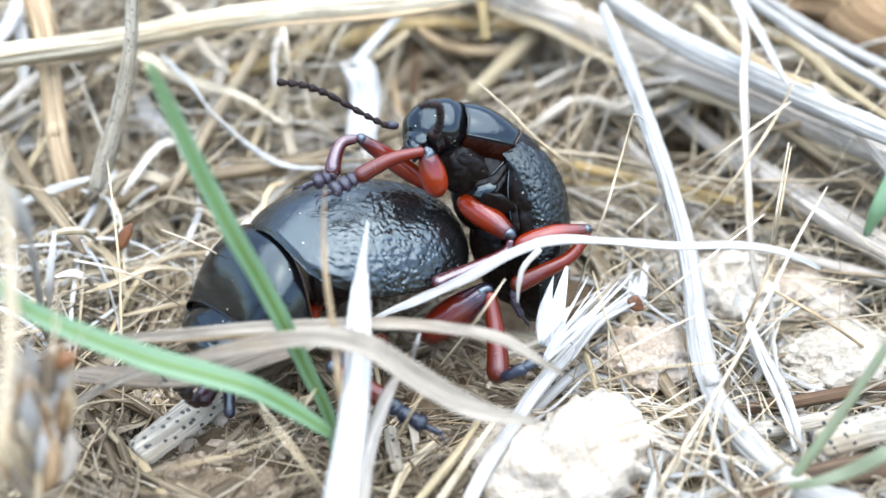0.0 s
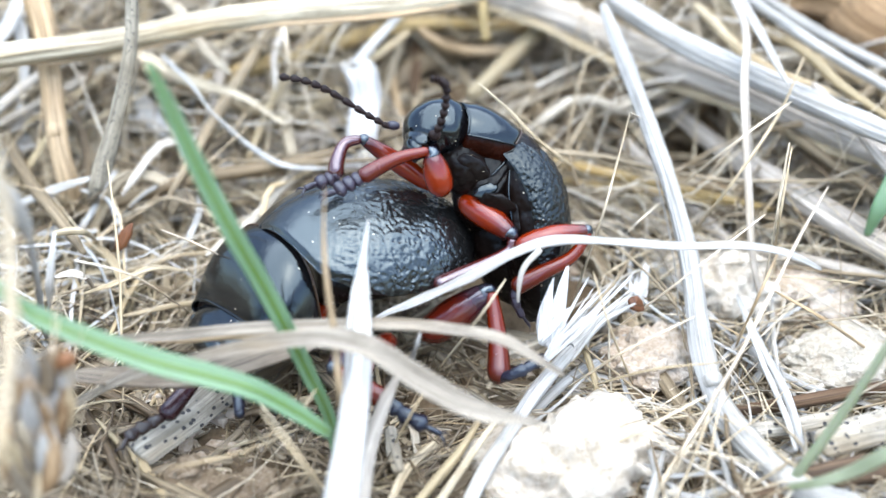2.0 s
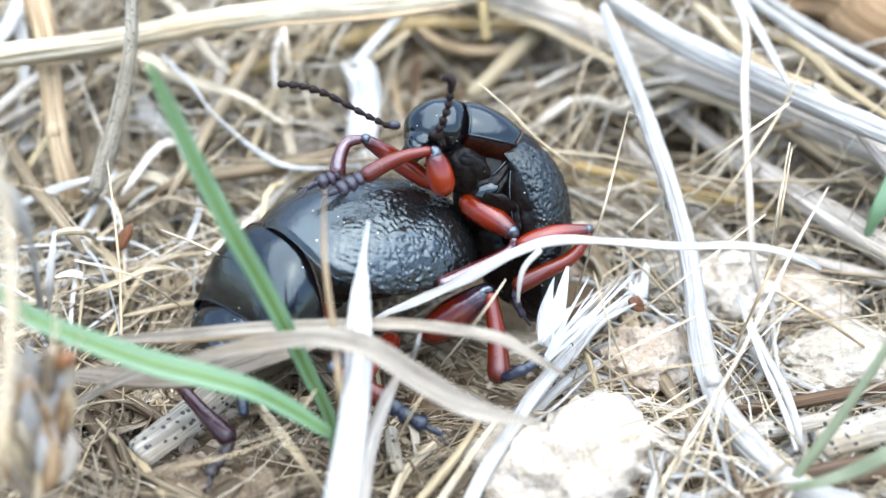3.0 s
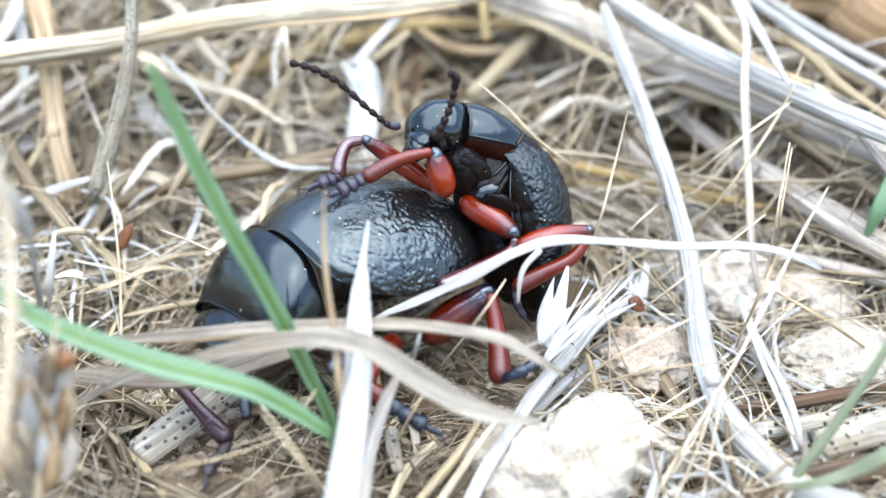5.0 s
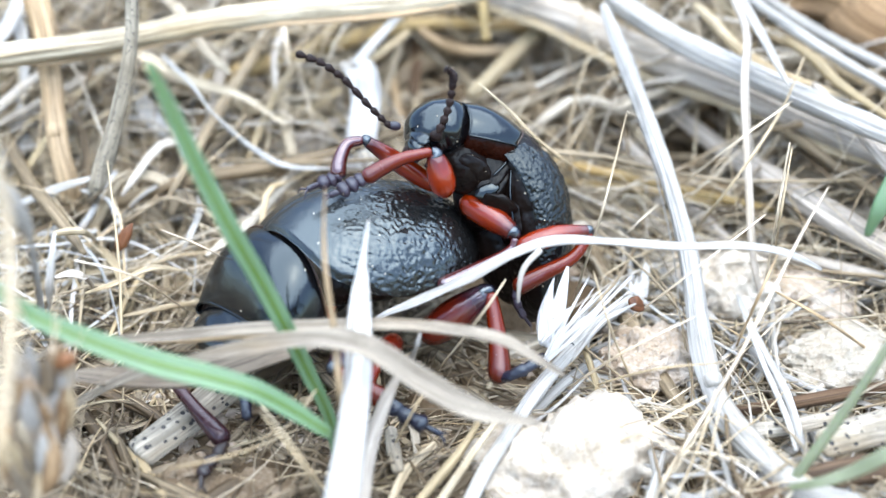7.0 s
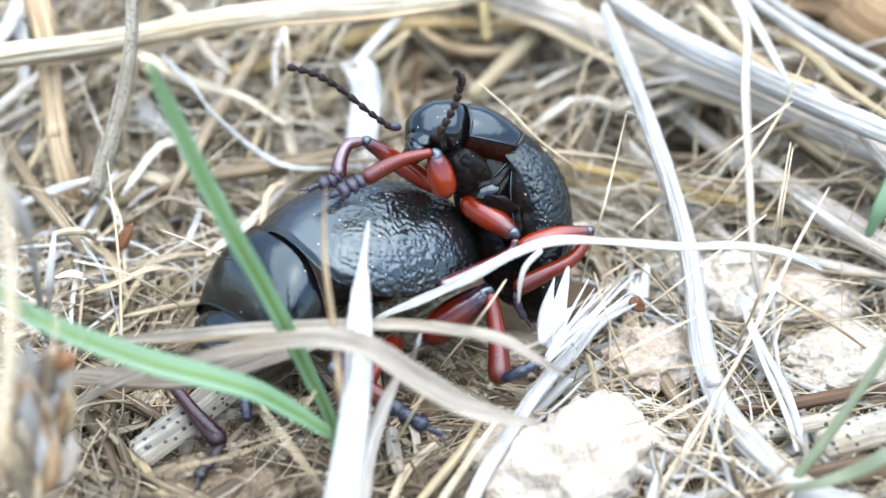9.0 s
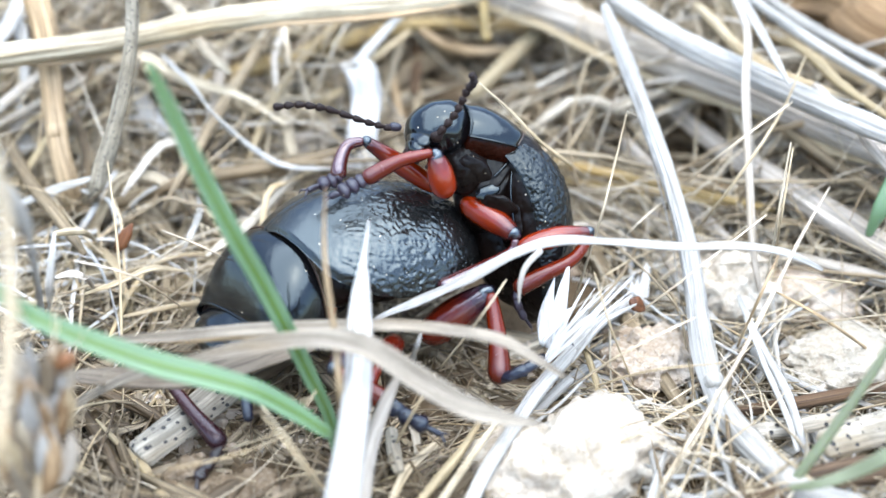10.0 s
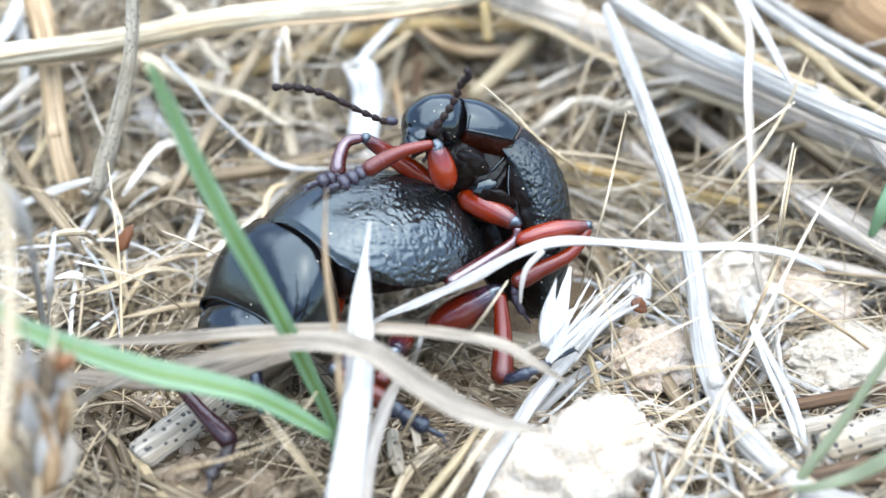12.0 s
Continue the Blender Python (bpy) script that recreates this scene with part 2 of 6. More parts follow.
def part(name, shape, mat, parent, label="", pivot=None):
    """One mesh under a thing or a part."""
    p = Vector(pivot) if pivot is not None else PIVOT[parent]
    ob = new(name, mesh_of(name, [Vector(v) - p for v in shape[0]], *shape[1:]))
    ob.parent = parent
    ob.location = (p - PIVOT[parent]) * MM
    ob.data.materials.append(mat)
    PIVOT[ob] = p
    return tagged(ob, label)


def join(*shapes):
    verts, faces, uvs = [], [], []
    for v, f, u in shapes:
        n = len(verts)
        verts += list(v)
        faces += [tuple(i + n for i in q) for q in f]
        uvs += list(u)
    return verts, faces, uvs


def spline(pts, n):
    """A smooth run of n points through the given ones."""
    p = [Vector(q) for q in pts]
    p = [p[0] * 2 - p[1]] + p + [p[-1] * 2 - p[-2]]
    out, segs = [], len(p) - 3
    for i in range(n):
        s = i / (n - 1) * segs
        k = min(int(s), segs - 1)
        t = s - k
        a, b, c, d = p[k:k + 4]
        out.append(0.5 * (2 * b + (c - a) * t + (2 * a - 5 * b + 4 * c - d) * t * t + (3 * b - a - 3 * c + d) * t ** 3))
    return out


def strand(pts, widths, flat=0.9, fold=0.0, face=(0, -0.55, 0.83), twist=0.0, sides=8, n=0, rough=0.0, seed=0, ends=0.4, rib=0.0):
    """A stalk (flat near 1) or a blade (flat 0.1, with a fold) along a smooth line; widths along it in mm."""
    n = n or max(7, 5 * len(pts))
    c = spline(pts, n)
    if rough:
        far = 0.0
        for i in range(n):
            far += (c[i] - c[i - 1]).length if i else 0
            k = (seed * 2.3, far * 0.16, 0.5)
            c[i] = c[i] + Vector((noise.noise(k), noise.noise((k[0], k[1], 7.5)), noise.noise((k[0], k[1], 15.5)))) * (max(widths) * 1.6 * rough)
    ws = [max(w, 0.012) for w in np.interp(np.linspace(0, 1, n), np.linspace(0, 1, len(widths)), widths)]
    verts, faces, uvs = [], [], []
    run, up = 0.0, Vector(face).normalized()
    for i in range(n):
        t = (c[min(i + 1, n - 1)] - c[max(i - 1, 0)]).normalized()
        run += (c[i] - c[i - 1]).length if i else 0
        side = t.cross(up)
        side = side.normalized() if side.length > 0.05 else t.orthogonal().normalized()
        nor = side.cross(t).normalized()
        a = twist * i / (n - 1)
        side, nor = side * math.cos(a) + nor * math.sin(a), nor * math.cos(a) - side * math.sin(a)
        w = ws[i] / 2 * (1 + rough * noise.noise((seed * 3.1, run * 0.7, 0.5)))
        if i in (0, n - 1):
            w *= ends
        for k in range(sides):
            th = 2 * math.pi * k / sides
            r = 1 + rough * 0.6 * noise.noise((seed * 1.7 + 3 * math.cos(th), 3 * math.sin(th), run * 0.25))
            if rib:
                r += rib * (noise.noise((seed * 5.3 + 3.4 * math.cos(th), 3.4 * math.sin(th), run * 0.09)) + 0.5 * noise.noise((seed + 8 * math.cos(th), 8 * math.sin(th), run * 0.2)))
            x, y = math.cos(th) * w * r, math.sin(th) * w * flat * r + fold * w * (abs(math.cos(th)) - 0.5)
            verts.append(c[i] + side * x + nor * y)
            uvs.append((run, (k if k <= sides / 2 else sides - k) / sides * 3.1 * ws[i]))
    for i in range(n - 1):
        for k in range(sides):
            a, b = i * sides + k, i * sides + (k + 1) % sides
            faces.append((a, b, b + sides, a + sides))
    faces.append(tuple(range(sides))[::-1])
    faces.append(tuple((n - 1) * sides + k for k in range(sides)))
    return verts, faces, uvs


def limb(p0, p1, radii, bow=(0, 0, 0), sides=12, n=14, squash=0.8):
    """A leg segment from p0 to p1, radii along it in mm, bowed in its middle; UV runs 0 to 1 along it."""
    p0, p1, b = Vector(p0), Vector(p1), Vector(bow)
    t = (p1 - p0).normalized()
    side = t.cross(Vector((0, -0.5, 0.8))).normalized()
    nor = side.cross(t)
    verts, faces, uvs = [], [], []
    for i in range(n):
        s = i / (n - 1)
        e = min(1.0, math.sqrt(max(0.02, 1 - (abs(2 * s - 1)) ** 9)))
        r = float(np.interp(s, np.linspace(0, 1, len(radii)), radii)) * e
        c = p0.lerp(p1, s) + b * (4 * s * (1 - s))
        for k in range(sides):
            th = 2 * math.pi * k / sides
            verts.append(c + side * (math.cos(th) * r * squash) + nor * (math.sin(th) * r))
            uvs.append((s, k / sides))
    for i in range(n - 1):
        for k in range(sides):
            a, d = i * sides + k, i * sides + (k + 1) % sides
            faces.append((a, d, d + sides, a + sides))
    faces.append(tuple(range(sides))[::-1])
    faces.append(tuple((n - 1) * sides + k for k in range(sides)))
    return verts, faces, uvs


def frame_of(at, fwd, up):
    """Axes of a body: x forward, y to its left, z to its back."""
    f = Vector(fwd).normalized()
    u = Vector(up)
    u = (u - f * u.dot(f)).normalized()
    l = u.cross(f)
    return Vector(at), f, l, u


def loft(fr, length, width, top, low, nu=40, nv=40, a0=-180, a1=180, power=2.0, relief=None, sag=None, bulge=None):
    """A body along its forward axis: half width, height above and depth below the axis are functions of s, 0 to 1."""
    o, f, l, u = fr
    verts, faces, uvs = [], [], []
    closed = not callable(a0) and a1 - a0 >= 360
    cols = nv if closed else nv + 1
    for i in range(nu + 1):
        s = i / nu
        w, t, b = width(s), top(s), low(s)
        start = a0(s) if callable(a0) else a0
        for k in range(cols):
            a = radians(start + (a1 - start) * k / nv)
            ca, sa = math.cos(a), math.sin(a)
            y = w * math.copysign(abs(ca) ** (2 / power), ca)
            z = (t if sa > 0 else b) * math.copysign(abs(sa) ** (2 / power), sa) + (sag(s) if sag else 0)
            p = o + f * (s * length + (bulge(s, a) if bulge else 0)) + l * y + u * z
            if relief:
                d = relief(s, a, p)
                p = p + (l * (ca / max(w, 0.3)) + u * (sa / max(t, 0.3))).normalized() * d
            verts.append(p)
            uvs.append((s * length, k / nv * 3.1 * 3))
    for i in range(nu):
        for k in range(nv):
            a, b = i * cols + k, i * cols + (k + 1) % cols
            faces.append((a, b, b + cols, a + cols))
    if closed:
        faces.append(tuple(range(cols))[::-1])
        faces.append(tuple(nu * cols + k for k in range(cols)))
    return verts, faces, uvs


def ball(at, radii, fr=None, nu=14, nv=18, rough=0.0, seed=0):
    o, f, l, u = frame_of(at, *(fr or ((1, 0, 0), (0, 0, 1))))
    rx, ry, rz = radii
    verts, faces, uvs = [], [], []
    for i in range(nu + 1):
        th = math.pi * (0.02 + 0.96 * i / nu)
        for k in range(nv):
            ph = 2 * math.pi * k / nv
            q = Vector((math.cos(th), math.sin(th) * math.cos(ph), math.sin(th) * math.sin(ph)))
            g = 1 + rough * (noise.noise(q * 1.6 + Vector((seed * 7.3, 0, 0))) + 0.5 * noise.noise(q * 4 + Vector((0, seed * 5.1, 0))) + 0.3 * noise.noise(q * 9 + Vector((0, 0, seed))) + 0.18 * noise.noise(q * 19))
            verts.append(o + f * (q.x * rx * g) + l * (q.y * ry * g) + u * (q.z * rz * g))
            uvs.append((q.x * rx, ph * ry))
    for i in range(nu):
        for k in range(nv):
            a, b = i * nv + k, i * nv + (k + 1) % nv
            faces.append((a, b, b + nv, a + nv))
    faces.append(tuple(range(nv))[::-1])
    faces.append(tuple(nu * nv + k for k in range(nv)))
    return verts, faces, uvs


def soft_step(y, at, width=4.0):
    return width * math.log1p(math.exp(min(40, (y - at) / width)))


def ground_z(x, y):
    """Height of the ground (mm): level near the beetles, rising behind them to a low bank."""
    return 0.36 * (soft_step(y, 3) - soft_step(y, 48))


def rough_ground(x, y):
    v = Vector((x, y, 0))
    return ground_z(x, y) + 0.9 * noise.noise(v * 0.11) + 0.5 * noise.noise(v * 0.37 + Vector((9, 0, 0))) + 0.32 * noise.noise(v * 1.1) + 0.2 * noise.noise(v * 2.3) - 0.45


# ---- ground ----
def ground():
    def axis(n, near, far):
        return [math.copysign(abs(t) * near + abs(t) ** 9 * (far - near), t) for t in np.linspace(-1, 1, n)]
    xs, ys = axis(261, 34, 1500), axis(261, 34, 1500)
    verts = [(x, y + 8, rough_ground(x, y + 8)) for y in ys for x in xs]
    n = len(xs)
    faces = [(j * n + i, j * n + i + 1, (j + 1) * n + i + 1, (j + 1) * n + i) for j in range(len(ys) - 1) for i in range(n - 1)]
    thing("ground", (verts, faces), M_SOIL, "brown crumbly dry soil under dead grass", "ground", kind="structure", pivot=(0, 0, 0))


ground()

# bodies that the loose litter lies clear of: two ends of an axis and a radius
KEEP = [((2, 1.2, 4.2), (-6, -1.5, 4.2), 3.7), ((-6, -1.5, 4), (-9.5, -4, 3), 3.2), ((3.6, 1.0, 2.5), (1.8, 2.0, 9.0), 3.0), ((1.2, 0.8, 9.2), (-1, -0.5, 9), 1.6),
        ((-7, -3, 1.5), (-9.3, -5.5, 0.8), 1.1), ((1, -2, 2), (2.5, -3.5, 1), 1.0),
        # room above the small things on the soil
        ((-10.28, -7.44, 0.79), (-8.22, -13.83, 6.55), 1.2), ((-9.03, -6.72, 0.98), (-7.35, -12.80, 6.31), 1.3), ((-8.00, -8.09, 0.70), (-6.48, -14.06, 6.20), 0.9), ((-8.27, -9.38, 0.55), (-6.86, -14.51, 5.51), 0.8),
        ((-0.90, -7.59, 1.47), (-0.73, -13.65, 6.83), 1.1), ((-1.73, -7.36, 1.82), (-1.40, -13.47, 7.11), 0.9), ((2.31, -4.92, 0.99), (1.87, -11.51, 6.45), 0.8), ((3.88, -4.05, 1.41), (3.27, -9.55, 5.79), 1.0),
        ((3.33, -9.17, 0.88), (2.76, -14.33, 5.78), 1.6), ((5.34, -9.38, 0.55), (4.43, -14.51, 5.51), 1.6), ((8.06, -3.81, 1.78), (6.63, -10.14, 6.72), 1.5), ((12.00, -0.44, 2.37), (10.11, -6.59, 6.67), 1.3),
        ((16.00, -3.81, 1.78), (13.51, -9.35, 6.10), 1.5), ((15.14, -7.76, 1.22), (12.61, -13.03, 5.95), 1.2), ((-7.45, -6.31, 1.60), (-6.24, -11.70, 6.16), 0.9),
        ((-3.81, 9.79, 6.19), (-2.82, -2.97, 12.26), 1.1), ((-2.67, 15.13, 7.07), (-2.03, 1.97, 12.51), 1.1), ((-0.67, 13.13, 5.82), (-0.49, -0.70, 12.08), 1.9), ((1.24, 11.28, 6.66), (0.95, -0.70, 12.08), 1.2), ((-1.25, 15.13, 7.07), (-0.99, 3.85, 11.73), 1.2),
        ((9.89, 6.64, 6.86), (7.76, -3.29, 11.76), 1.4),
        ((-12.53, 10.58, 7.41), (-9.75, -0.53, 12.34), 0.8), ((-11.39, 9.09, 6.95), (-9.03, -0.98, 11.65), 0.8), ((-10.03, 7.34, 6.09), (-7.91, -2.55, 11.07), 0.8), ((-8.09, 5.69, 5.39), (-6.50, -3.15, 10.14), 0.8), ((-5.59, 5.35, 4.87), (-4.50, -3.42, 9.72), 0.9),
        ((14.77, -2.78, 1.53), (12.21, -9.15, 6.42), 1.3), ((10.61, -0.32, 2.57), (8.93, -6.49, 6.84), 1.0), ((13.16, -0.32, 2.57), (11.09, -6.49, 6.84), 1.0),
        ((-14.58, 3.49, 2.00), (-11.44, -5.76, 7.95), 0.5), ((-12.09, 3.90, 2.63), (-9.48, -5.44, 8.45), 0.5), ((-9.09, 4.36, 3.34), (-7.13, -5.08, 9.01), 0.5), ((14.32, -1.55, 3.42), (12.14, -7.31, 7.41), 1.5), ((11.37, -3.09, 2.88), (9.60, -8.74, 7.04), 1.2), ((-17.47, 8.24, 7.48), (-12.76, -4.59, 13.44), 0.9), ((-17.16, 6.71, 5.13), (-12.54, -5.70, 11.72), 0.9), ((-13.61, 3.68, 7.80), (-10.77, -5.30, 12.34), 1.0), ((-15.89, 8.52, 7.91), (-12.22, -2.54, 12.91), 1.0), ((-12.80, 11.37, 8.63), (-9.95, 0.09, 13.29), 1.0), ((-7.51, 11.80, 9.29), (-6.12, 2.32, 13.05), 0.9),
        ((17.18, 11.76, 10.14), (12.85, -1.15, 15.05), 1.9), ((19.62, 10.85, 9.67), (14.81, -1.47, 14.56), 1.9), ((18.15, 9.82, 8.99), (13.83, -1.90, 13.90), 1.2),
        ((-17.60, 8.62, 10.81), (-13.25, -3.27, 15.46), 0.8), ((-16.79, 6.01, 7.72), (-12.76, -4.89, 12.97), 0.8),
        ((2.58, 14.28, 5.76), (2.01, 2.25, 11.11), 1.4), ((4.43, 14.59, 6.24), (3.44, 2.49, 11.47), 1.1), ((13.23, 12.73, 3.38), (10.27, 1.05, 9.26), 0.9), ((11.81, 12.04, 2.31), (9.17, 0.51, 8.43), 0.8),
        ((-8.83, 10.43, 7.18), (-6.70, -1.56, 12.58), 0.9), ((-13.60, 6.99, 5.56), (-10.46, -3.71, 11.11), 0.9), ((-10.68, 9.93, 6.41), (-8.11, -1.95, 11.99), 0.7)]


def clear(p):
    for a, b, r in KEEP:
        a, b = Vector(a), Vector(b)
        t = max(0, min(1, (p - a).dot(b - a) / (b - a).length_squared))
        if (p - a.lerp(b, t)).length < r:
            return False
    return True


def litter(name, count, width, length, flat, fold, label, mat, seed, hmax, sides=6, n=10, area=None, curl=0.13, wave=0.16):
    """Dead grass that nobody could count, thrown on the ground."""
    rnd = random.Random(seed)
    shapes = []
    while len(shapes) < count:
        y = -15 + 50 * rnd.random() ** 0.8
        x = rnd.uniform(-1, 1) * (16 + 0.45 * (y + 15))
        if area:
            x, y = rnd.uniform(area[0], area[1]), rnd.uniform(area[2], area[3])
        elif x < 1.5 and y < 0 and rnd.random() < 0.85:
            continue
        a = rnd.gauss(0.35, 0.9) if rnd.random() < 0.7 else rnd.uniform(0, math.pi)
        span = rnd.uniform(*length)
        behind = max(0.0, min(1.0, (y - 1) / 9))
        top = hmax[0] + (hmax[1] - hmax[0]) * behind
        bend, h, pts = rnd.gauss(0, curl), rnd.random() ** 2 * top, []
        q = Vector((x, y, 0)) - Vector((math.cos(a), math.sin(a), 0)) * span / 2
        for k in range(6):
            h = max(0.0, min(top, h + rnd.gauss(0, wave) * top))
            pts.append(Vector((q.x, q.y, rough_ground(q.x, q.y) + width[0] * 0.4 + h)))
            a += bend + rnd.gauss(0, curl * 0.5)
            q += Vector((math.cos(a), math.sin(a), 0)) * span / 5
        if not area and any(q.x < 1.5 and q.y < -1.5 for q in pts):
            continue
        if not all(clear(q) for q in spline(pts, 11)):
            continue
        w = rnd.uniform(*width)
        shapes.append(strand(pts, (w * 0.7, w, w * rnd.uniform(0.4, 1)), flat, fold, twist=rnd.gauss(0, 0.7), face=(rnd.gauss(0, 0.4), -0.4, 0.8), sides=sides, n=n))
    thing(name, join(*shapes), mat, label, "dry grass", kind="stuff", pivot=(0, 0, 0))


litter("broad_leaf_litter", 170, (0.25, 0.7), (9, 24), 0.14, 0.3, "pale flat dead grass leaves strewn on the soil", M_LITTER, 11, (1.2, 4.0), n=16, curl=0.3, wave=0.22)
litter("wide_leaf_litter", 50, (0.6, 1.2), (12, 30), 0.1, 0.25, "wide soft dead leaves low in the litter", M_LITTER, 21, (0.1, 3.0), n=16, curl=0.28)
litter("stalk_litter", 230, (0.25, 0.75), (12, 40), 0.9, 0.0, "dry grass stalks lying crisscross on the soil", M_LITTER, 52, (1.6, 5.5), n=12, curl=0.06)
litter("fibre_litter", 3300, (0.05, 0.18), (4, 18), 0.6, 0.0, "thin frayed straw fibres matted over the soil", M_LITTER, 13, (2.2, 6.0), sides=5, n=12, curl=0.16)
litter("awn_litter", 1500, (0.035, 0.08), (5, 18), 1.0, 0.0, "hair-thin pale awns scattered through the straw", M_AWN, 14, (2.2, 7.0), sides=4, curl=0.04, wave=0.07)
litter("low_chaff", 170, (0.08, 0.4), (2, 8), 0.5, 0.1, "chaff and straw bits lying flat on the soil", M_LITTER, 41, (0.3, 0.3), area=(-8, 7, -6, 3))
# the corner before the beetles: matted, soil showing through, browner to stand for shade
litter("matted_stalk_litter", 70, (0.25, 0.7), (5, 16), 0.6, 0.0, "brownish broken straw lying on the soil", M_SHADED_MAT, 31, (1.0, 1.0), n=10, area=(-17, 2, -14, -1))
litter("matted_fibre_litter", 560, (0.06, 0.18), (3, 10), 0.6, 0.0, "fine brown fibres matted on the soil", M_SHADED_MAT, 32, (1.6, 1.6), sides=5, area=(-17, 2, -14, 0))
litter("pale_chaff", 45, (0.10, 0.4), (2, 6), 0.3, 0.2, "pale chaff scattered on the soil", M_PALE, 33, (1.6, 1.6), area=(-17, 2, -14, 0))
litter("leaf_shreds", 100, (0.3, 1.0), (2.5, 7), 0.12, 0.35, "torn brownish leaf shreds lying on the soil", M_SHADED_MAT, 35, (0.9, 0.9), n=9, area=(-17, -6.5, -14, -1), curl=0.2)
litter("pale_back_litter", 190, (0.15, 0.6), (8, 22), 0.2, 0.3, "pale curled blades lying loosely behind the beetles", M_PALE, 36, (4.0, 4.0), n=16, area=(-24, -4, 7, 30), curl=0.3, wave=0.24)
litter("white_back_litter", 130, (0.08, 0.3), (6, 16), 0.15, 0.3, "soft white curled blades behind the beetles", M_PAPER, 44, (3.0, 3.0), n=16, area=(-25, -9, 0, 22), curl=0.34, wave=0.24)
litter("soil_chaff", 160, (0.05, 0.3), (1.2, 4), 0.4, 0.2, "small chaff and straw bits on bare soil", M_LITTER, 37, (0.25, 0.25), n=7, area=(-12, -3, -10, -4), curl=0.2)
litter("pale_side_litter", 90, (0.08, 0.3), (4, 12), 0.4, 0.1, "pale straw bits lying beside the beetles", M_PALE, 38, (1.8, 1.8), area=(-18, -9, -5, 4))
litter("curled_fibre_mat", 420, (0.05, 0.14), (3, 9), 0.6, 0.0, "fine curled fibres over the bare soil", M_SHADED_MAT, 45, (1.1, 1.1), sides=5, n=12, area=(-12, 3, -13, -4), curl=0.14)
litter("torn_leaf_mat", 90, (0.15, 0.5), (1.5, 5), 0.2, 0.3, "torn brownish leaf bits over the bare soil", M_LITTER, 46, (0.7, 0.7), n=10, area=(-12, 3, -13, -4), curl=0.3)
litter("side_awn_litter", 170, (0.035, 0.075), (5, 13), 1.0, 0.0, "long pale awns lying crisscross beside the beetles", M_AWN, 47, (2.6, 2.6), sides=5, curl=0.03, wave=0.08, area=(-20, -7, -10, 7))
litter("front_awn_litter", 70, (0.035, 0.07), (4, 10), 1.0, 0.0, "pale awns lying over the soil before the beetles", M_AWN, 48, (1.4, 1.4), sides=5, curl=0.04, wave=0.1, area=(-11, 1, -13, -5))
litter("back_awn_litter", 380, (0.04, 0.09), (6, 16), 1.0, 0.0, "thin pale awns standing through the litter", M_AWN, 49, (5.0, 5.0), sides=5, curl=0.04, wave=0.14, area=(-23, 17, 3, 24))
litter("bright_awn_litter", 150, (0.04, 0.085), (6, 15), 1.0, 0.0, "long golden awns fallen over the stones", M_AWN, 34, (3.0, 3.0), sides=5, curl=0.03, wave=0.05, area=(3, 15, -13, 4))
litter("bleached_litter", 160, (0.15, 0.5), (4, 12), 0.4, 0.1, "bleached straw bits fallen among the stones", M_WHITE, 35, (1.5, 1.5), curl=0.06, area=(3, 16, -13, 4))


def stone(name, at, radii, mat, label, category, seed, rough=0.18, group="", turn=0.0):
    p = Vector(at)
    return thing(name, ball(at, radii, ((math.cos(turn), math.sin(turn), 0.1), (0, 0, 1)), *((70, 96) if max(radii) > 1 else (30, 40)), rough, seed), mat, label, category, group, pivot=p)


def crumbs():
    rnd = random.Random(5)
    shapes = []
    for i in range(2000):
        x, y = (rnd.uniform(-14, 15), rnd.uniform(-14, 6)) if i < 1100 else (rnd.uniform(-10, 3), rnd.uniform(-13, -5))
        r = 0.05 + (0.24 if i < 1100 else 0.4) * rnd.random() ** 4
        p = Vector((x, y, rough_ground(x, y) + r * 0.5))
        if clear(p):
            shapes.append(ball(p, (r, r * rnd.uniform(0.6, 1), r * rnd.uniform(0.6, 1)), None, 6, 8, 0.5, i))
    thing("soil_crumbs", join(*shapes), M_CLOD, "small light-brown crumbs of dry soil", "soil", kind="stuff", pivot=(0, 0, 0))


crumbs()


# ---- beetles ----
def pits(amount, size, front):
    """Relief of the wing cases: pits between wrinkled ridges, strongest at the tail and the sides, nearly smooth on the back towards the front."""
    def relief(s, a, p):
        q = p + Vector((noise.noise(p * 2.1), noise.noise(p * 2.1 + Vector((5, 0, 0))), noise.noise(p * 2.1 + Vector((0, 5, 0))))) * 0.10
        d, _ = noise.voronoi(q * size)
        t = min(d[0] / 0.6, 1.0)
        side = max(0.0, math.cos(a))
        fade = min(1.0, max(0.1, (0.76 * front - s) * 1.7 + 0.5 * side * side)) * (0.75 + 0.5 * noise.noise(p * 0.7))
        pit = -(1 - t * t * (3 - 2 * t))
        wrinkle = 0.8 * noise.noise(q * size * 0.5) + 0.5 * noise.noise(Vector((q.x * 0.6, q.y, q.z)) * size * 1.1)
        swell = 0.035 * noise.noise(p * 0.55)
        seam = math.exp(-((math.degrees(a) - 90) / 1.6) ** 2) * 0.03
        return amount * fade * (pit + wrinkle) + swell - seam
    return relief


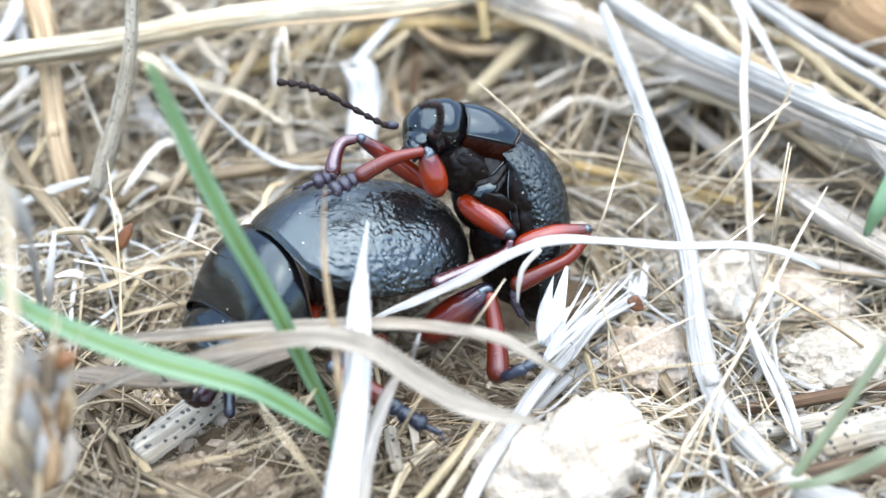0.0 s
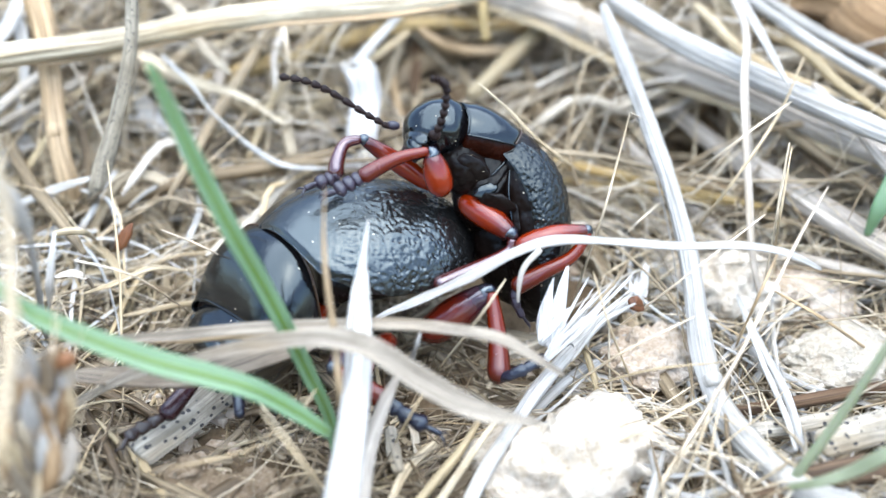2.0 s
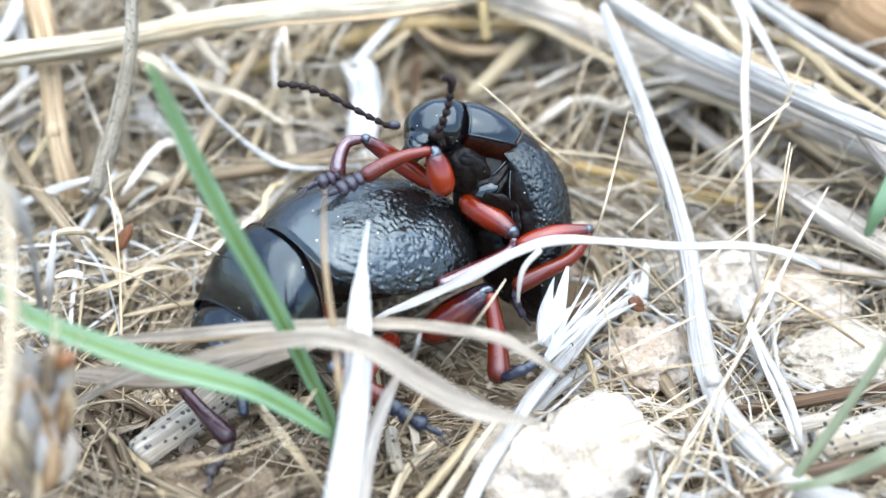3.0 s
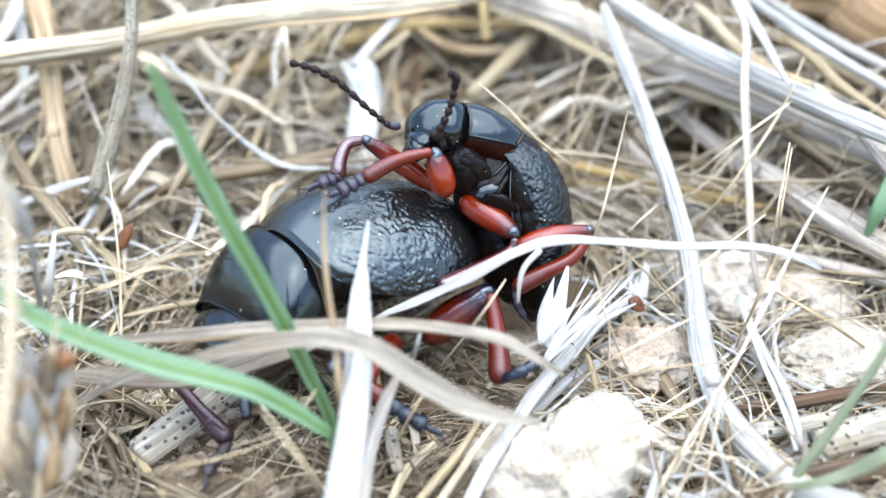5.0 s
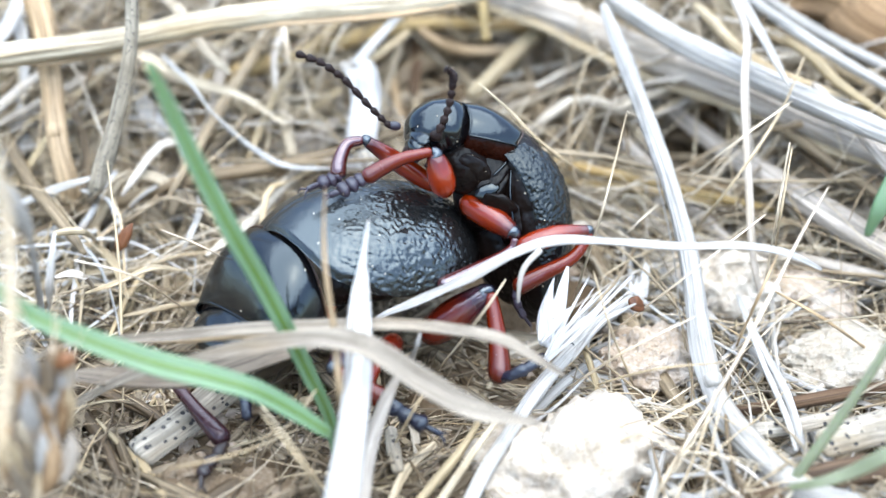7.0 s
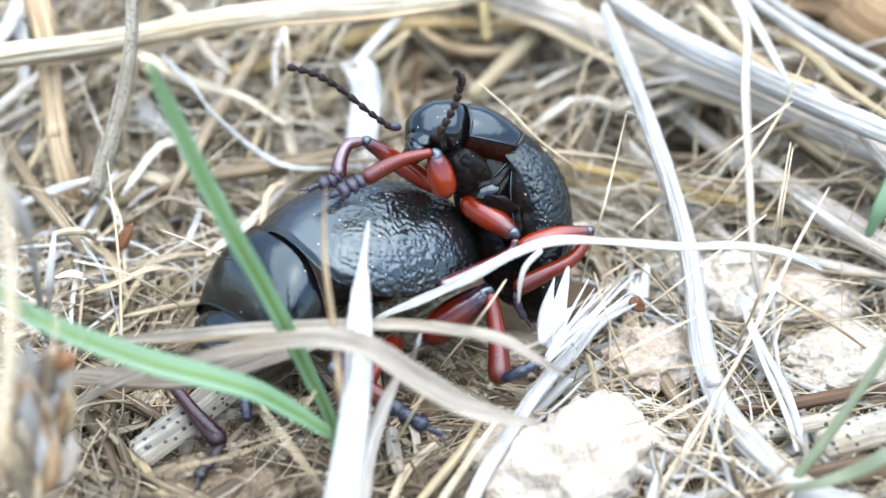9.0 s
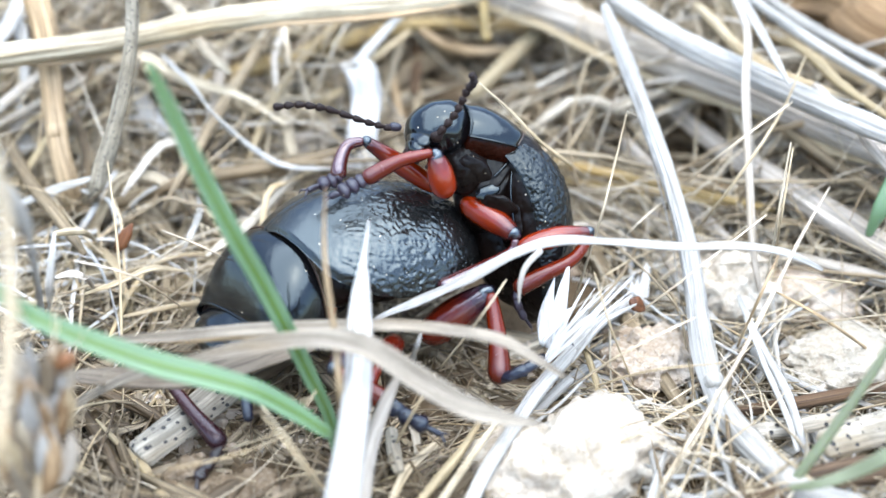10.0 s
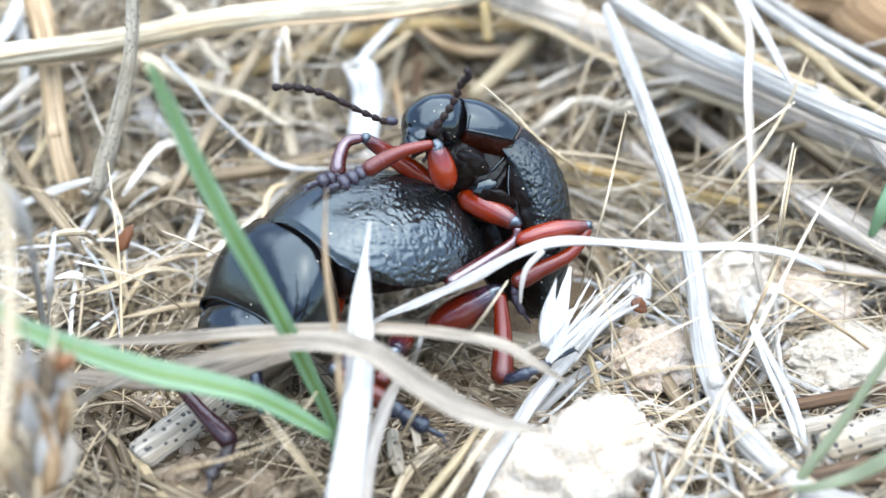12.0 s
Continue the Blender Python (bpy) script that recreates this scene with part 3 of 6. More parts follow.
def elytra(beetle, fr, length, w, h, low, size, narrow=0.29, cut=None, mat=None, deep=0.042, blunt=(2.6, 2.3), power=2.0, reach=1.0):
    """Two pitted wing cases that meet in a seam, tail at s = 0; cut gives the near case's margin, angle over s, rising to the shoulder."""
    def width(s):
        return w * max(0.02, 1 - (1 - s) ** blunt[0]) ** 0.5 * (1 - narrow * max(0, (s - 0.45) / 0.55) ** 2) * max(0.03, 1 - s ** 14) ** 0.5

    def top(s):
        return h * max(0.02, 1 - (1 - s) ** blunt[1]) ** 0.5 * (1 - 0.36 * max(0, (s - 0.4) / 0.6) ** 2) * max(0.03, 1 - s ** 20) ** 0.5

    def under(s):
        return low * max(0.05, (1 - (1 - s) ** 2)) ** 0.5
    rel = pits(deep, size, reach)

    def sag(s):
        return -0.7 * max(0, (s - 0.6) / 0.4) ** 2
    if cut:
        e = cut[0][-1]

        def edge(s):
            return float(np.interp(s * e, *cut))

        def lip(s, a, p):
            near = max(0.0, math.degrees(a) - edge(s)) / 5
            return rel(s * e, a, p) - 0.10 * math.exp(-near * near) * min(1, s * 2) + 0.02 * math.exp(-(near - 1.6) ** 2 * 2) * min(1, s * 2)
        near_case = loft(fr, length * e, lambda s: width(s * e), lambda s: top(s * e), lambda s: under(s * e), 230, 150, edge, 89.95, relief=lip, sag=lambda s: sag(s * e), power=power)
    else:
        near_case = loft(fr, length, width, top, under, 200, 130, -28, 89.95, relief=rel, sag=sag, power=power)
    part("elytron", near_case, mat or M_ELYTRA, beetle)
    part("elytron", loft(fr, length, width, top, under, 170, 110, 90.05, 208, relief=rel, sag=sag, power=power), mat or M_ELYTRA, beetle)
    q, slim = (0.72, 0.84) if cut else (0.97, 0.93)
    part("abdomen", loft(fr, length * q, lambda s: width(s * q) * slim, lambda s: top(s * q) * 0.8, lambda s: low * max(0.05, 1 - (1 - s) ** 2) ** 0.5 * (1.15 - 0.15 * s),
         50, 40, relief=lambda s, a, p: (-0.12 * max(0, math.cos(s * 31)) ** 6 if math.sin(a) < 0.1 else 0) + 0.03 * noise.noise(p * 2.5)), M_UNDER, beetle, "dark segmented underside")


def curved(v, e):
    return math.copysign(abs(v) ** e, v)


def pronotum(beetle, fr, length, w, h, low, label, wrap, taper, back, front, round_back, round_front, ez, ey, deep, rims, under):
    """Smooth domed shield behind the head with a thin raised rim; the flank and underside of the thorax are a part of their own."""
    o, f, l, u = fr

    def width(s):
        return w * (0.92 + 0.10 * math.sin(math.pi * (0.12 + 0.75 * s))) * (1 - taper * s ** 2.2)

    def top(s):
        return h * (1 - back * (1 - s) ** 2) * (1 - front * s * s)

    def at(s, a):
        sa, ca = math.sin(a), math.cos(a)
        x = length * (s - round_back * max(0, sa) ** 1.2 * (1 - s) ** 2 + round_front * max(0, sa) * s * s)
        return o + f * x + l * (width(s) * curved(ca, ey)) + u * ((top(s) if sa > 0 else low) * curved(sa, ez))
    nu, nv = 56, 88
    verts, faces, uvs = [], [], []
    for i in range(nu + 1):
        for k in range(nv + 1):
            s, a = i / nu, radians(-wrap + (180 + 2 * wrap) * k / nv)
            p = at(s, a)
            edge = math.exp(-((1 - s) / 0.03) ** 2) + math.exp(-(s / 0.03) ** 2)
            out = (l * math.cos(a) + u * math.sin(a))
            verts.append(p + out * (0.035 * noise.noise(p * 0.8) + 0.006 * noise.noise(p * 4.0) - 0.05 * edge))
            uvs.append((s * length, a * w))
    for i in range(nu):
        for k in range(nv):
            b = i * (nv + 1) + k
            faces.append((b, b + 1, b + nv + 2, b + nv + 1))
    shell = part("pronotum", (verts, faces, uvs), M_SMOOTH, beetle, label)
    part("thorax", loft(fr, length * 0.93, lambda s: width(s) * 0.95, lambda s: top(s) * 0.72, lambda s: deep * (1 - 0.35 * s), 40, 60,
         relief=lambda s, a, p: 0.05 * noise.noise(p * 1.9) + 0.02 * noise.noise(p * 6)), under, beetle, "dark underside of the thorax")
    angles = [radians(x) for x in np.linspace(-wrap, 180 + wrap, 32)]
    part("rim", strand([at(0.99, a) for a in angles], (rims, rims), 0.8, n=64), M_SMOOTH, shell)
    part("rim", strand([at(0.0, a) for a in angles], (rims, rims), 0.8, n=64), M_RIM, shell)
    for a in (angles[0], angles[-1]):
        part("rim", strand([at(s, a) for s in np.linspace(0, 1, 12)], (rims, rims * 1.2, rims), 0.9, n=30), M_SMOOTH, shell)
    return shell


def beetle_head(beetle, fr, length, w, h, low):
    """Rounded head with eyes, upper lip, palps."""
    o, f, l, u = fr

    def prof(s):
        return max(0.03, 1 - s ** 3.0) ** 0.5
    head = part("head", loft(fr, length, lambda s: w * prof(s), lambda s: h * prof(s), lambda s: low * max(0.05, 1 - s ** 4) ** 0.5, 30, 40,
                relief=lambda s, a, p: 0.06 * noise.noise(p * 1.8) - 0.09 * math.exp(-((s - 0.70 - 0.06 * math.cos(a * 2)) / 0.035) ** 2) - 0.05 * math.exp(-((math.degrees(a) - 88) / 3) ** 2) * (s > 0.3)), M_SMOOTH, beetle, "glossy black head", pivot=o)
    for sgn in (1, -1):
        part("eye", ball(o + f * (length * 0.42) + l * (w * 0.84 * sgn) + u * (h * 0.18), (length * 0.16, w * 0.07, h * 0.3), (f, u)), M_SMOOTH, head)
    part("clypeus", ball(o + f * (length * 0.86) - u * (low * 0.08), (length * 0.16, w * 0.52, h * 0.36), (f, u)), M_SMOOTH, head)
    for sgn in (1, -1):
        a = o + f * (length * 0.74) + l * (w * 0.3 * sgn) - u * (low * 0.5)
        part("palp", join(limb(a, a + f * 0.25 - u * 0.1 + l * 0.1 * sgn, (0.06, 0.09), n=6), limb(a + f * 0.25 - u * 0.1 + l * 0.1 * sgn, a + f * 0.3 - u * 0.3, (0.07, 0.1, 0.06), n=6)), M_ANT, head)
    return head


def tube(pts, radii, squash=0.95, sides=18, n=30, rough=0.0, seed=0):
    """A leg segment along a smooth line with rounded ends, radii along it in mm; UV runs 0 to 1 along it."""
    s_at = [(1 - math.cos(math.pi * i / (n - 1))) / 2 for i in range(n)]
    dense = spline(pts, 121)
    far = [0.0]
    for a, b in zip(dense, dense[1:]):
        far.append(far[-1] + (b - a).length)
    total = far[-1]
    knots = np.linspace(0, 1, len(radii))
    verts, faces, uvs = [], [], []
    for i, s in enumerate(s_at):
        j = min(119, int(np.searchsorted(far, s * total, side="right")) - 1)
        c = dense[j].lerp(dense[j + 1], (s * total - far[j]) / max(1e-6, far[j + 1] - far[j]))
        t = (dense[min(120, j + 3)] - dense[max(0, j - 2)]).normalized()
        side = t.cross(Vector((0, -0.55, 0.83))).normalized()
        nor = side.cross(t)
        r = float(np.interp(s, knots, radii))
        end = min(s, 1 - s) * total / (0.9 * r)
        r *= math.sqrt(max(0.01, 1 - (1 - min(1.0, end)) ** 2))
        for k in range(sides):
            th = 2 * math.pi * k / sides
            g = r * (1 + rough * noise.noise((c + side * math.cos(th) + nor * math.sin(th)) * 3.0 + Vector((seed, 0, 0))))
            verts.append(c + side * (math.cos(th) * g * squash) + nor * (math.sin(th) * g))
            uvs.append((s, k / sides))
    for i in range(n - 1):
        for k in range(sides):
            a, d = i * sides + k, i * sides + (k + 1) % sides
            faces.append((a, d, d + sides, a + sides))
    faces.append(tuple(range(sides))[::-1])
    faces.append(tuple((n - 1) * sides + k for k in range(sides)))
    return verts, faces, uvs


def foot(parent, pts, size, mat=None, label="", pivot=None):
    """A tarsus: three lobed pads, a slender last joint and two hooked claws, in one mesh."""
    c = spline(pts, 5)
    bits = []
    for k, radii in enumerate(((0.6, 0.8, 0.98, 0.9), (0.62, 0.88, 1.05, 0.92), (0.6, 0.85, 1.0, 0.85), (0.42, 0.46, 0.5, 0.5))):
        bits.append(tube([c[k].lerp(c[k + 1], -0.2), c[k].lerp(c[k + 1], 0.5) + Vector((0, 0, size * 0.12)), c[k + 1].lerp(c[k], -0.14)], [size * r for r in radii], 1.25 if k < 3 else 0.9, 14, 14, 0.3, k))
    t = (c[4] - c[3]).normalized()
    s = t.cross(Vector((0, 0, 1))).normalized() * size
    for g in (1, -1):
        bits.append(strand([c[4], c[4] + t * size * 0.8 + s * g * 0.7, c[4] + t * size * 1.2 + s * g * 1.1 - Vector((0, 0, size * 0.8))], (size * 0.42, size * 0.3, size * 0.08), 1.0, sides=6))
    return part("tarsus", join(*bits), mat or M_TARSUS, parent, label, pivot=c[0] if pivot is None else pivot)


def leg(beetle, hip, knee, shin, toe, r_f, r_t, tibia_mat, size=0.17, bow=(0, 0, 0), label="", femur_mat=None, foot_mat=None):
    """Club-shaped femur with a dark knee, a tibia along the points of the shin that widens to its end, and a tarsus."""
    hip, knee, shin = Vector(hip), Vector(knee), [Vector(q) for q in shin]
    mid = hip.lerp(knee, 0.5) + Vector(bow)
    fem = part("leg", tube([hip, mid, knee], [r_f * x for x in (0.55, 0.88, 1.0, 1.0, 0.9, 0.72, 0.55)]), femur_mat or M_FEMUR, beetle, label or "glossy red leg with a dark knee", pivot=hip)
    t, d = (knee - mid).normalized(), (shin[0] - knee).normalized()
    part("knee", tube([knee - t * r_f * 0.75, knee - t * r_f * 0.15, knee + d * r_t * 0.5], (r_f * 0.5, r_f * 0.6, r_t * 0.8), n=16), M_KNEE, fem)
    part("tibia", tube([knee + d * r_t * 0.1] + shin, [r_t * x for x in (0.62, 0.72, 0.82, 0.92, 1.02, 1.12, 1.15)]), tibia_mat, fem)
    if toe:
        foot(fem, [shin[-1].lerp(shin[-2], 0.12)] + [Vector(q) for q in toe], size, foot_mat)
    return fem


def beads(pts, r, count):
    """Antenna joints strung along a line, each swelling to its end."""
    c = spline(pts, count + 1)
    return [tube([c[i].lerp(c[i + 1], -0.06), c[i].lerp(c[i + 1], 0.5), c[i].lerp(c[i + 1], 1.06)], (r * 0.5, r * 0.66, r * 0.92, r * 1.02, r * 0.8), 1.0, 12, 12, 0.1, i) for i in range(count)]


def antenna(head, base, mid, tip, bend0, bend1, r):
    """Beaded antenna: a lower half that swings at the head and an upper half that swings on it."""
    base, mid, tip = Vector(base), Vector(mid), Vector(tip)
    low = beads([base, base.lerp(mid, 0.5) + Vector(bend0), mid], r, 6)
    up = beads([mid, mid.lerp(tip, 0.5) + Vector(bend1), tip], r * 1.12, 5)
    a = part("antenna", low[0], M_ANT, head, "dark beaded antenna", pivot=base)
    for s in low[1:]:
        part("antenna_joint", s, M_ANT, a)
    b = part("antenna_end", up[0], M_ANT, a, pivot=mid)
    made = [a, b]
    for s in up[1:]:
        o = part("antenna_end_joint", s, M_ANT, a, pivot=mid)
        made.append(o)
    return made


def female():
    b = root("female_beetle", (0.9, 1.0, 0.0), "large glossy black leaf beetle with red legs, carrying another", "beetle")
    fr = frame_of(FEM_TAIL, FEM_FWD, FEM_UP)
    elytra(b, fr, 9.38, 4.07, 3.35, 1.26, 5.2, blunt=(4.5, 4.5), power=1.9, deep=0.078,
           cut=((0.0, 0.45, 0.5, 0.55, 0.6, 0.65, 0.7, 0.75, 0.8, 0.85, 0.89, 0.92), (-28, -24, -9, 0, 4, 9, 14, 22, 37, 55, 74, 88)))
    pf = frame_of(FEM_NECK, FEM_NFWD, FEM_NUP)
    pronotum(b, pf, 2.55, 2.97, 2.88, 0.3, "smooth polished black pronotum", 42, 0.16, 0.0, 0.80, 0.165, -0.098, 0.827, 0.68, 1.2, 0.09, M_UNDER)
    hf = frame_of(pf[0] + pf[1] * 2.05 - pf[3] * 0.05, pf[1] - 0.35 * pf[3], pf[3])
    beetle_head(b, hf, 1.7, 2.2, 0.66, 0.8)
    # near side: hind, middle and front leg
    hind = leg(b, (-0.87, -3.10, 1.78), (1.78, -3.03, 4.08), [(2.07, -4.29, 2.69), (2.13, -5.62, 1.57)], [(2.69, -5.88, 2.27), (3.51, -5.47, 2.53), (4.63, -4.94, 2.98)], 0.74, 0.42, M_TIBIA, 0.19, femur_mat=M_DARKFEMUR, foot_mat=M_FOOT)
    middle = leg(b, (-3.12, -4.09, 2.81), (-3.91, -7.20, 3.53), [(-2.9, -7.7, 3.2), (-1.88, -8.09, 2.72)], [(-1.38, -8.39, 2.45), (-0.78, -8.65, 2.23), (-0.12, -8.82, 1.96)], 0.56, 0.38, M_TIBIA, 0.26, femur_mat=M_DARKFEMUR, foot_mat=M_FOOT)
    leg(b, (-1.85, -3.57, 2.14), (-2.40, -5.63, 2.66), [(-2.7, -6.4, 2.5), (-2.96, -7.08, 2.25)], None, 0.5, 0.32, M_TIBIA, 0.2, femur_mat=M_DARKFEMUR, foot_mat=M_FOOT)
    part("leg", tube([(-7.54, -5.23, 2.35), (-7.34, -6.51, 2.03), (-7.08, -7.78, 1.73)], (0.2, 0.26, 0.24, 0.2)), M_FOOT, b, "dark slender foreleg under the head")
    part("leg", tube([(-4.31, -2.84, 3.46), (-4.62, -3.45, 3.25), (-4.84, -4.20, 2.84)], (0.3, 0.4, 0.42, 0.36)), M_FEMUR, b, "upper part of the red foreleg")
    part("coxa", ball((-4.23, -2.81, 3.33), (0.42, 0.36, 0.36)), M_SMOOTH, b)
    # the foreleg that steps
    tib = part("foreleg", tube([(-10.14, -6.01, 2.43), (-8.90, -7.25, 1.81), (-7.52, -8.55, 1.28)], (0.2, 0.24, 0.28, 0.36, 0.42), n=24), M_DARKTIBIA, b, "dark purple-brown foreleg, stepping", pivot=(-7.52, -8.55, 1.28))
    toes = foot(tib, [(-7.56, -8.57, 1.25), (-7.83, -9.23, 1.16), (-8.13, -9.85, 1.11), (-8.09, -10.42, 0.96)], 0.2, M_CLAW)
    return b, tib, toes, hind, middle


def male_head(beetle):
    """Domed head bent down to the face: brow with a dent, cheek lobes, shield and upper lip."""
    f, u = (-0.86, -0.42, -0.25), (-0.2, 0.12, 0.97)
    at = Vector((-0.20, 0.47, 9.28))
    o, fw, lf, up = frame_of(at, f, u)
    dome = ball(at, (1.36, 1.26, 1.1), (f, u), 44, 56)
    verts = []
    for v in dome[0]:
        d = Vector(v) - at
        x, y, z = d.dot(fw), d.dot(lf), d.dot(up)
        n = d.normalized()
        dent = -0.09 * math.exp(-(((x - 0.75) / 0.28) ** 2 + ((y - 0.35) / 0.3) ** 2 + ((z - 0.55) / 0.4) ** 2))
        cheek = 0.10 * math.exp(-(((x + 0.25) / 0.4) ** 2 + ((y - 1.1) / 0.5) ** 2 + ((z - 0.1) / 0.7) ** 2))
        furrow = -0.07 * math.exp(-(((x - 0.25) / 0.10) ** 2)) * (1 if y > 0.5 else 0.3) * max(0.0, min(1.0, 0.8 - z))
        verts.append(Vector(v) + n * (dent + cheek + furrow + 0.03 * noise.noise(d * 1.6) + 0.012 * noise.noise(d * 5)))
    head = part("head", (verts, dome[1], dome[2]), M_SMOOTH, beetle, "glossy black head", pivot=at)
    part("clypeus", ball((-0.92, -0.58, 9.41), (0.42, 0.74, 0.2), ((-0.8, -0.45, -0.35), (-0.25, 0.0, 0.95)), 20, 26, 0.05, 2), M_SMOOTH, head)
    part("labrum", ball((-1.06, -0.78, 9.20), (0.4, 0.6, 0.26), ((-0.75, -0.45, -0.5), (-0.4, 0.0, 0.9)), 20, 26, 0.06, 3), M_SMOOTH, head)
    for c, seed in (((-1.23, -0.94, 9.05), 4), ((-0.76, -1.02, 9.02), 5)):
        part("mandible", ball(c, (0.36, 0.26, 0.2), ((-0.7, -0.4, -0.6), (0, -0.3, 0.95)), rough=0.1, seed=seed), M_ANT, head)
    part("eye", ball((0.34, -0.62, 9.36), (0.16, 0.12, 0.32), (f, u)), M_SMOOTH, head)
    for a, m, e in (((-0.72, -1.14, 9.01), (-0.89, -1.37, 8.85), (-1.08, -1.48, 8.86)), ((-0.42, -1.07, 8.93), (-0.51, -1.41, 8.78), (-0.68, -1.59, 8.68))):
        part("palp", join(tube([a, Vector(a).lerp(Vector(m), 0.5), m], (0.06, 0.09), n=8, sides=10), tube([m, Vector(m).lerp(Vector(e), 0.5), e], (0.07, 0.1, 0.07), n=8, sides=10)), M_ANT, head)
    part("scape", tube([(-1.58, -0.23, 9.68), (-1.80, -0.26, 9.72), (-2.07, -0.28, 9.78)], (0.13, 0.18, 0.15), 1.0, 14, 14), M_TARSUS, head)
    part("socket", ball((-0.25, -0.95, 9.67), (0.24, 0.2, 0.22), None, 14, 18, 0.15, 3), M_ANT, head)
    return head


def male():
    b = root("male_beetle", (3.4, 0.6, 0.0), "smaller glossy black leaf beetle reared up on the other's tail", "beetle")
    fr = frame_of(MALE_TAIL, MALE_FWD, MALE_UP)
    elytra(b, fr, 7.9, 2.7, 2.45, 1.1, 5.4, 0.5, mat=M_MALE_ELYTRA, deep=0.07, reach=1.7)
    pf = frame_of(MALE_NECK, MALE_NFWD, MALE_NUP)
    pronotum(b, pf, 2.01, 1.66, 1.59, 0.3, "smooth black pronotum with a rust-red flank", 4, 0.14, 0.528, 0.236, 0.278, 0.0, 0.867, 0.9, 1.15, 0.08, M_RUST)
    head = male_head(b)
    ant_far = antenna(b, (-1.94, -0.35, 9.68), (-3.83, 0.06, 11.42), (-5.59, 0.13, 12.25), (0.15, 0, -0.2), (0.05, 0, 0.12), 0.14)
    ant_near = antenna(b, (-0.19, -1.53, 10.07), (0.45, -0.77, 11.78), (0.14, -1.22, 12.38), (0.12, 0, 0.0), (0.16, -0.1, 0.1), 0.17)
    part("breast", ball((1.75, 0.55, 6.83), (2.0, 1.35, 1.5), ((0.15, 0.3, 0.93), (0, -1, 0.4)), 40, 50, 0.05, 3), M_UNDER, b, "dark wrinkled underside")
    part("breast", ball((0.90, 0.07, 7.76), (1.25, 1.1, 0.95), ((0.75, 0.2, -0.6), (0, -1, 0.4)), 40, 50, 0.08, 5), M_UNDER, b, "dark wrinkled underside")
    part("breast", ball((0.31, 0.41, 8.28), (0.9, 0.9, 0.9), ((0.75, 0.2, -0.6), (0, -1, 0.4)), 30, 40, 0.08, 6), M_UNDER, b, "dark throat under the head")
    part("belly", ball((2.50, -0.12, 3.97), (2.3, 1.3, 1.1), ((0.25, -0.2, -0.95), (-0.5, -0.8, 0.3)), 40, 50, 0.06, 9), M_UNDER, b, "dark underside against the other beetle")
    # near foreleg, far foreleg, middle leg, hind leg
    fore = leg(b, (0.13, -1.69, 7.42), (-0.34, -1.36, 9.23), [(-1.45, -1.58, 9.06), (-2.27, -1.83, 8.77), (-3.00, -2.12, 8.42)], [(-3.30, -2.28, 8.35), (-3.71, -2.51, 8.19), (-4.17, -2.61, 8.03)], 0.55, 0.30, M_TIBIA, 0.26)
    far_fore = leg(b, (-0.20, 0.13, 6.74), (-3.02, 0.12, 8.93), [(-3.66, -0.16, 8.88), (-3.95, -0.64, 8.40), (-4.01, -1.06, 7.85)], [(-4.16, -1.26, 7.91), (-4.57, -1.45, 7.90), (-5.08, -1.78, 7.84)], 0.42, 0.30, M_PURPLETIBIA, 0.26, bow=(0.1, 0.1, -0.12))
    middle = leg(b, (0.69, -0.34, 6.57), (2.80, -1.97, 5.90), [(2.59, -2.20, 5.35), (1.43, -2.81, 4.98), (-0.19, -3.64, 4.61)], None, 0.58, 0.30, M_PURPLETIBIA, bow=(0.08, 0, 0.05))
    leg(b, (2.84, -2.28, 5.61), (5.72, -1.62, 5.89), [(5.03, -2.25, 5.10), (3.83, -2.69, 4.61), (2.70, -3.01, 4.11)], [(2.83, -3.20, 3.64), (3.06, -3.29, 3.14), (3.39, -3.37, 2.65)], 0.43, 0.33, M_TIBIA, 0.13, bow=(0, 0, 0.12))
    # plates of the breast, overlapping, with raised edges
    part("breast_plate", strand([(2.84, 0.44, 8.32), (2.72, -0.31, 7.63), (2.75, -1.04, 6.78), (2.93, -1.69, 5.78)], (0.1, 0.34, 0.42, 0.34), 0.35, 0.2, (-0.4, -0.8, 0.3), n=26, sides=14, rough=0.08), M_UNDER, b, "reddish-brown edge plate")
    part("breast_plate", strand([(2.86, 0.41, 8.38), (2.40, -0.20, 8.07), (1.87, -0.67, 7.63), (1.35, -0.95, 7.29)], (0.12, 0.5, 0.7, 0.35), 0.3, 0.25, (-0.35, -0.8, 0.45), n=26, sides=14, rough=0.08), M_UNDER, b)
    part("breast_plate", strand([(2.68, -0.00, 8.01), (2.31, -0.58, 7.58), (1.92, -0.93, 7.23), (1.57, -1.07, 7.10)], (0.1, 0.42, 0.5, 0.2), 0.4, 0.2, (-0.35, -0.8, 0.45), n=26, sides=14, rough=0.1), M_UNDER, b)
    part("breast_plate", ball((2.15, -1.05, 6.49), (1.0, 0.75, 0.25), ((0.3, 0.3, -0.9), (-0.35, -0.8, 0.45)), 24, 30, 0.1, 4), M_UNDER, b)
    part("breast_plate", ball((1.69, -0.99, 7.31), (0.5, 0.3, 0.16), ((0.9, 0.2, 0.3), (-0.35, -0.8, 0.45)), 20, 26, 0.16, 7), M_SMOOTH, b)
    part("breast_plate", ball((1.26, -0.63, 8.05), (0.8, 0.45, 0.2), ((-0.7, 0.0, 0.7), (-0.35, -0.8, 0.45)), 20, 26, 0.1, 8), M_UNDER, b)
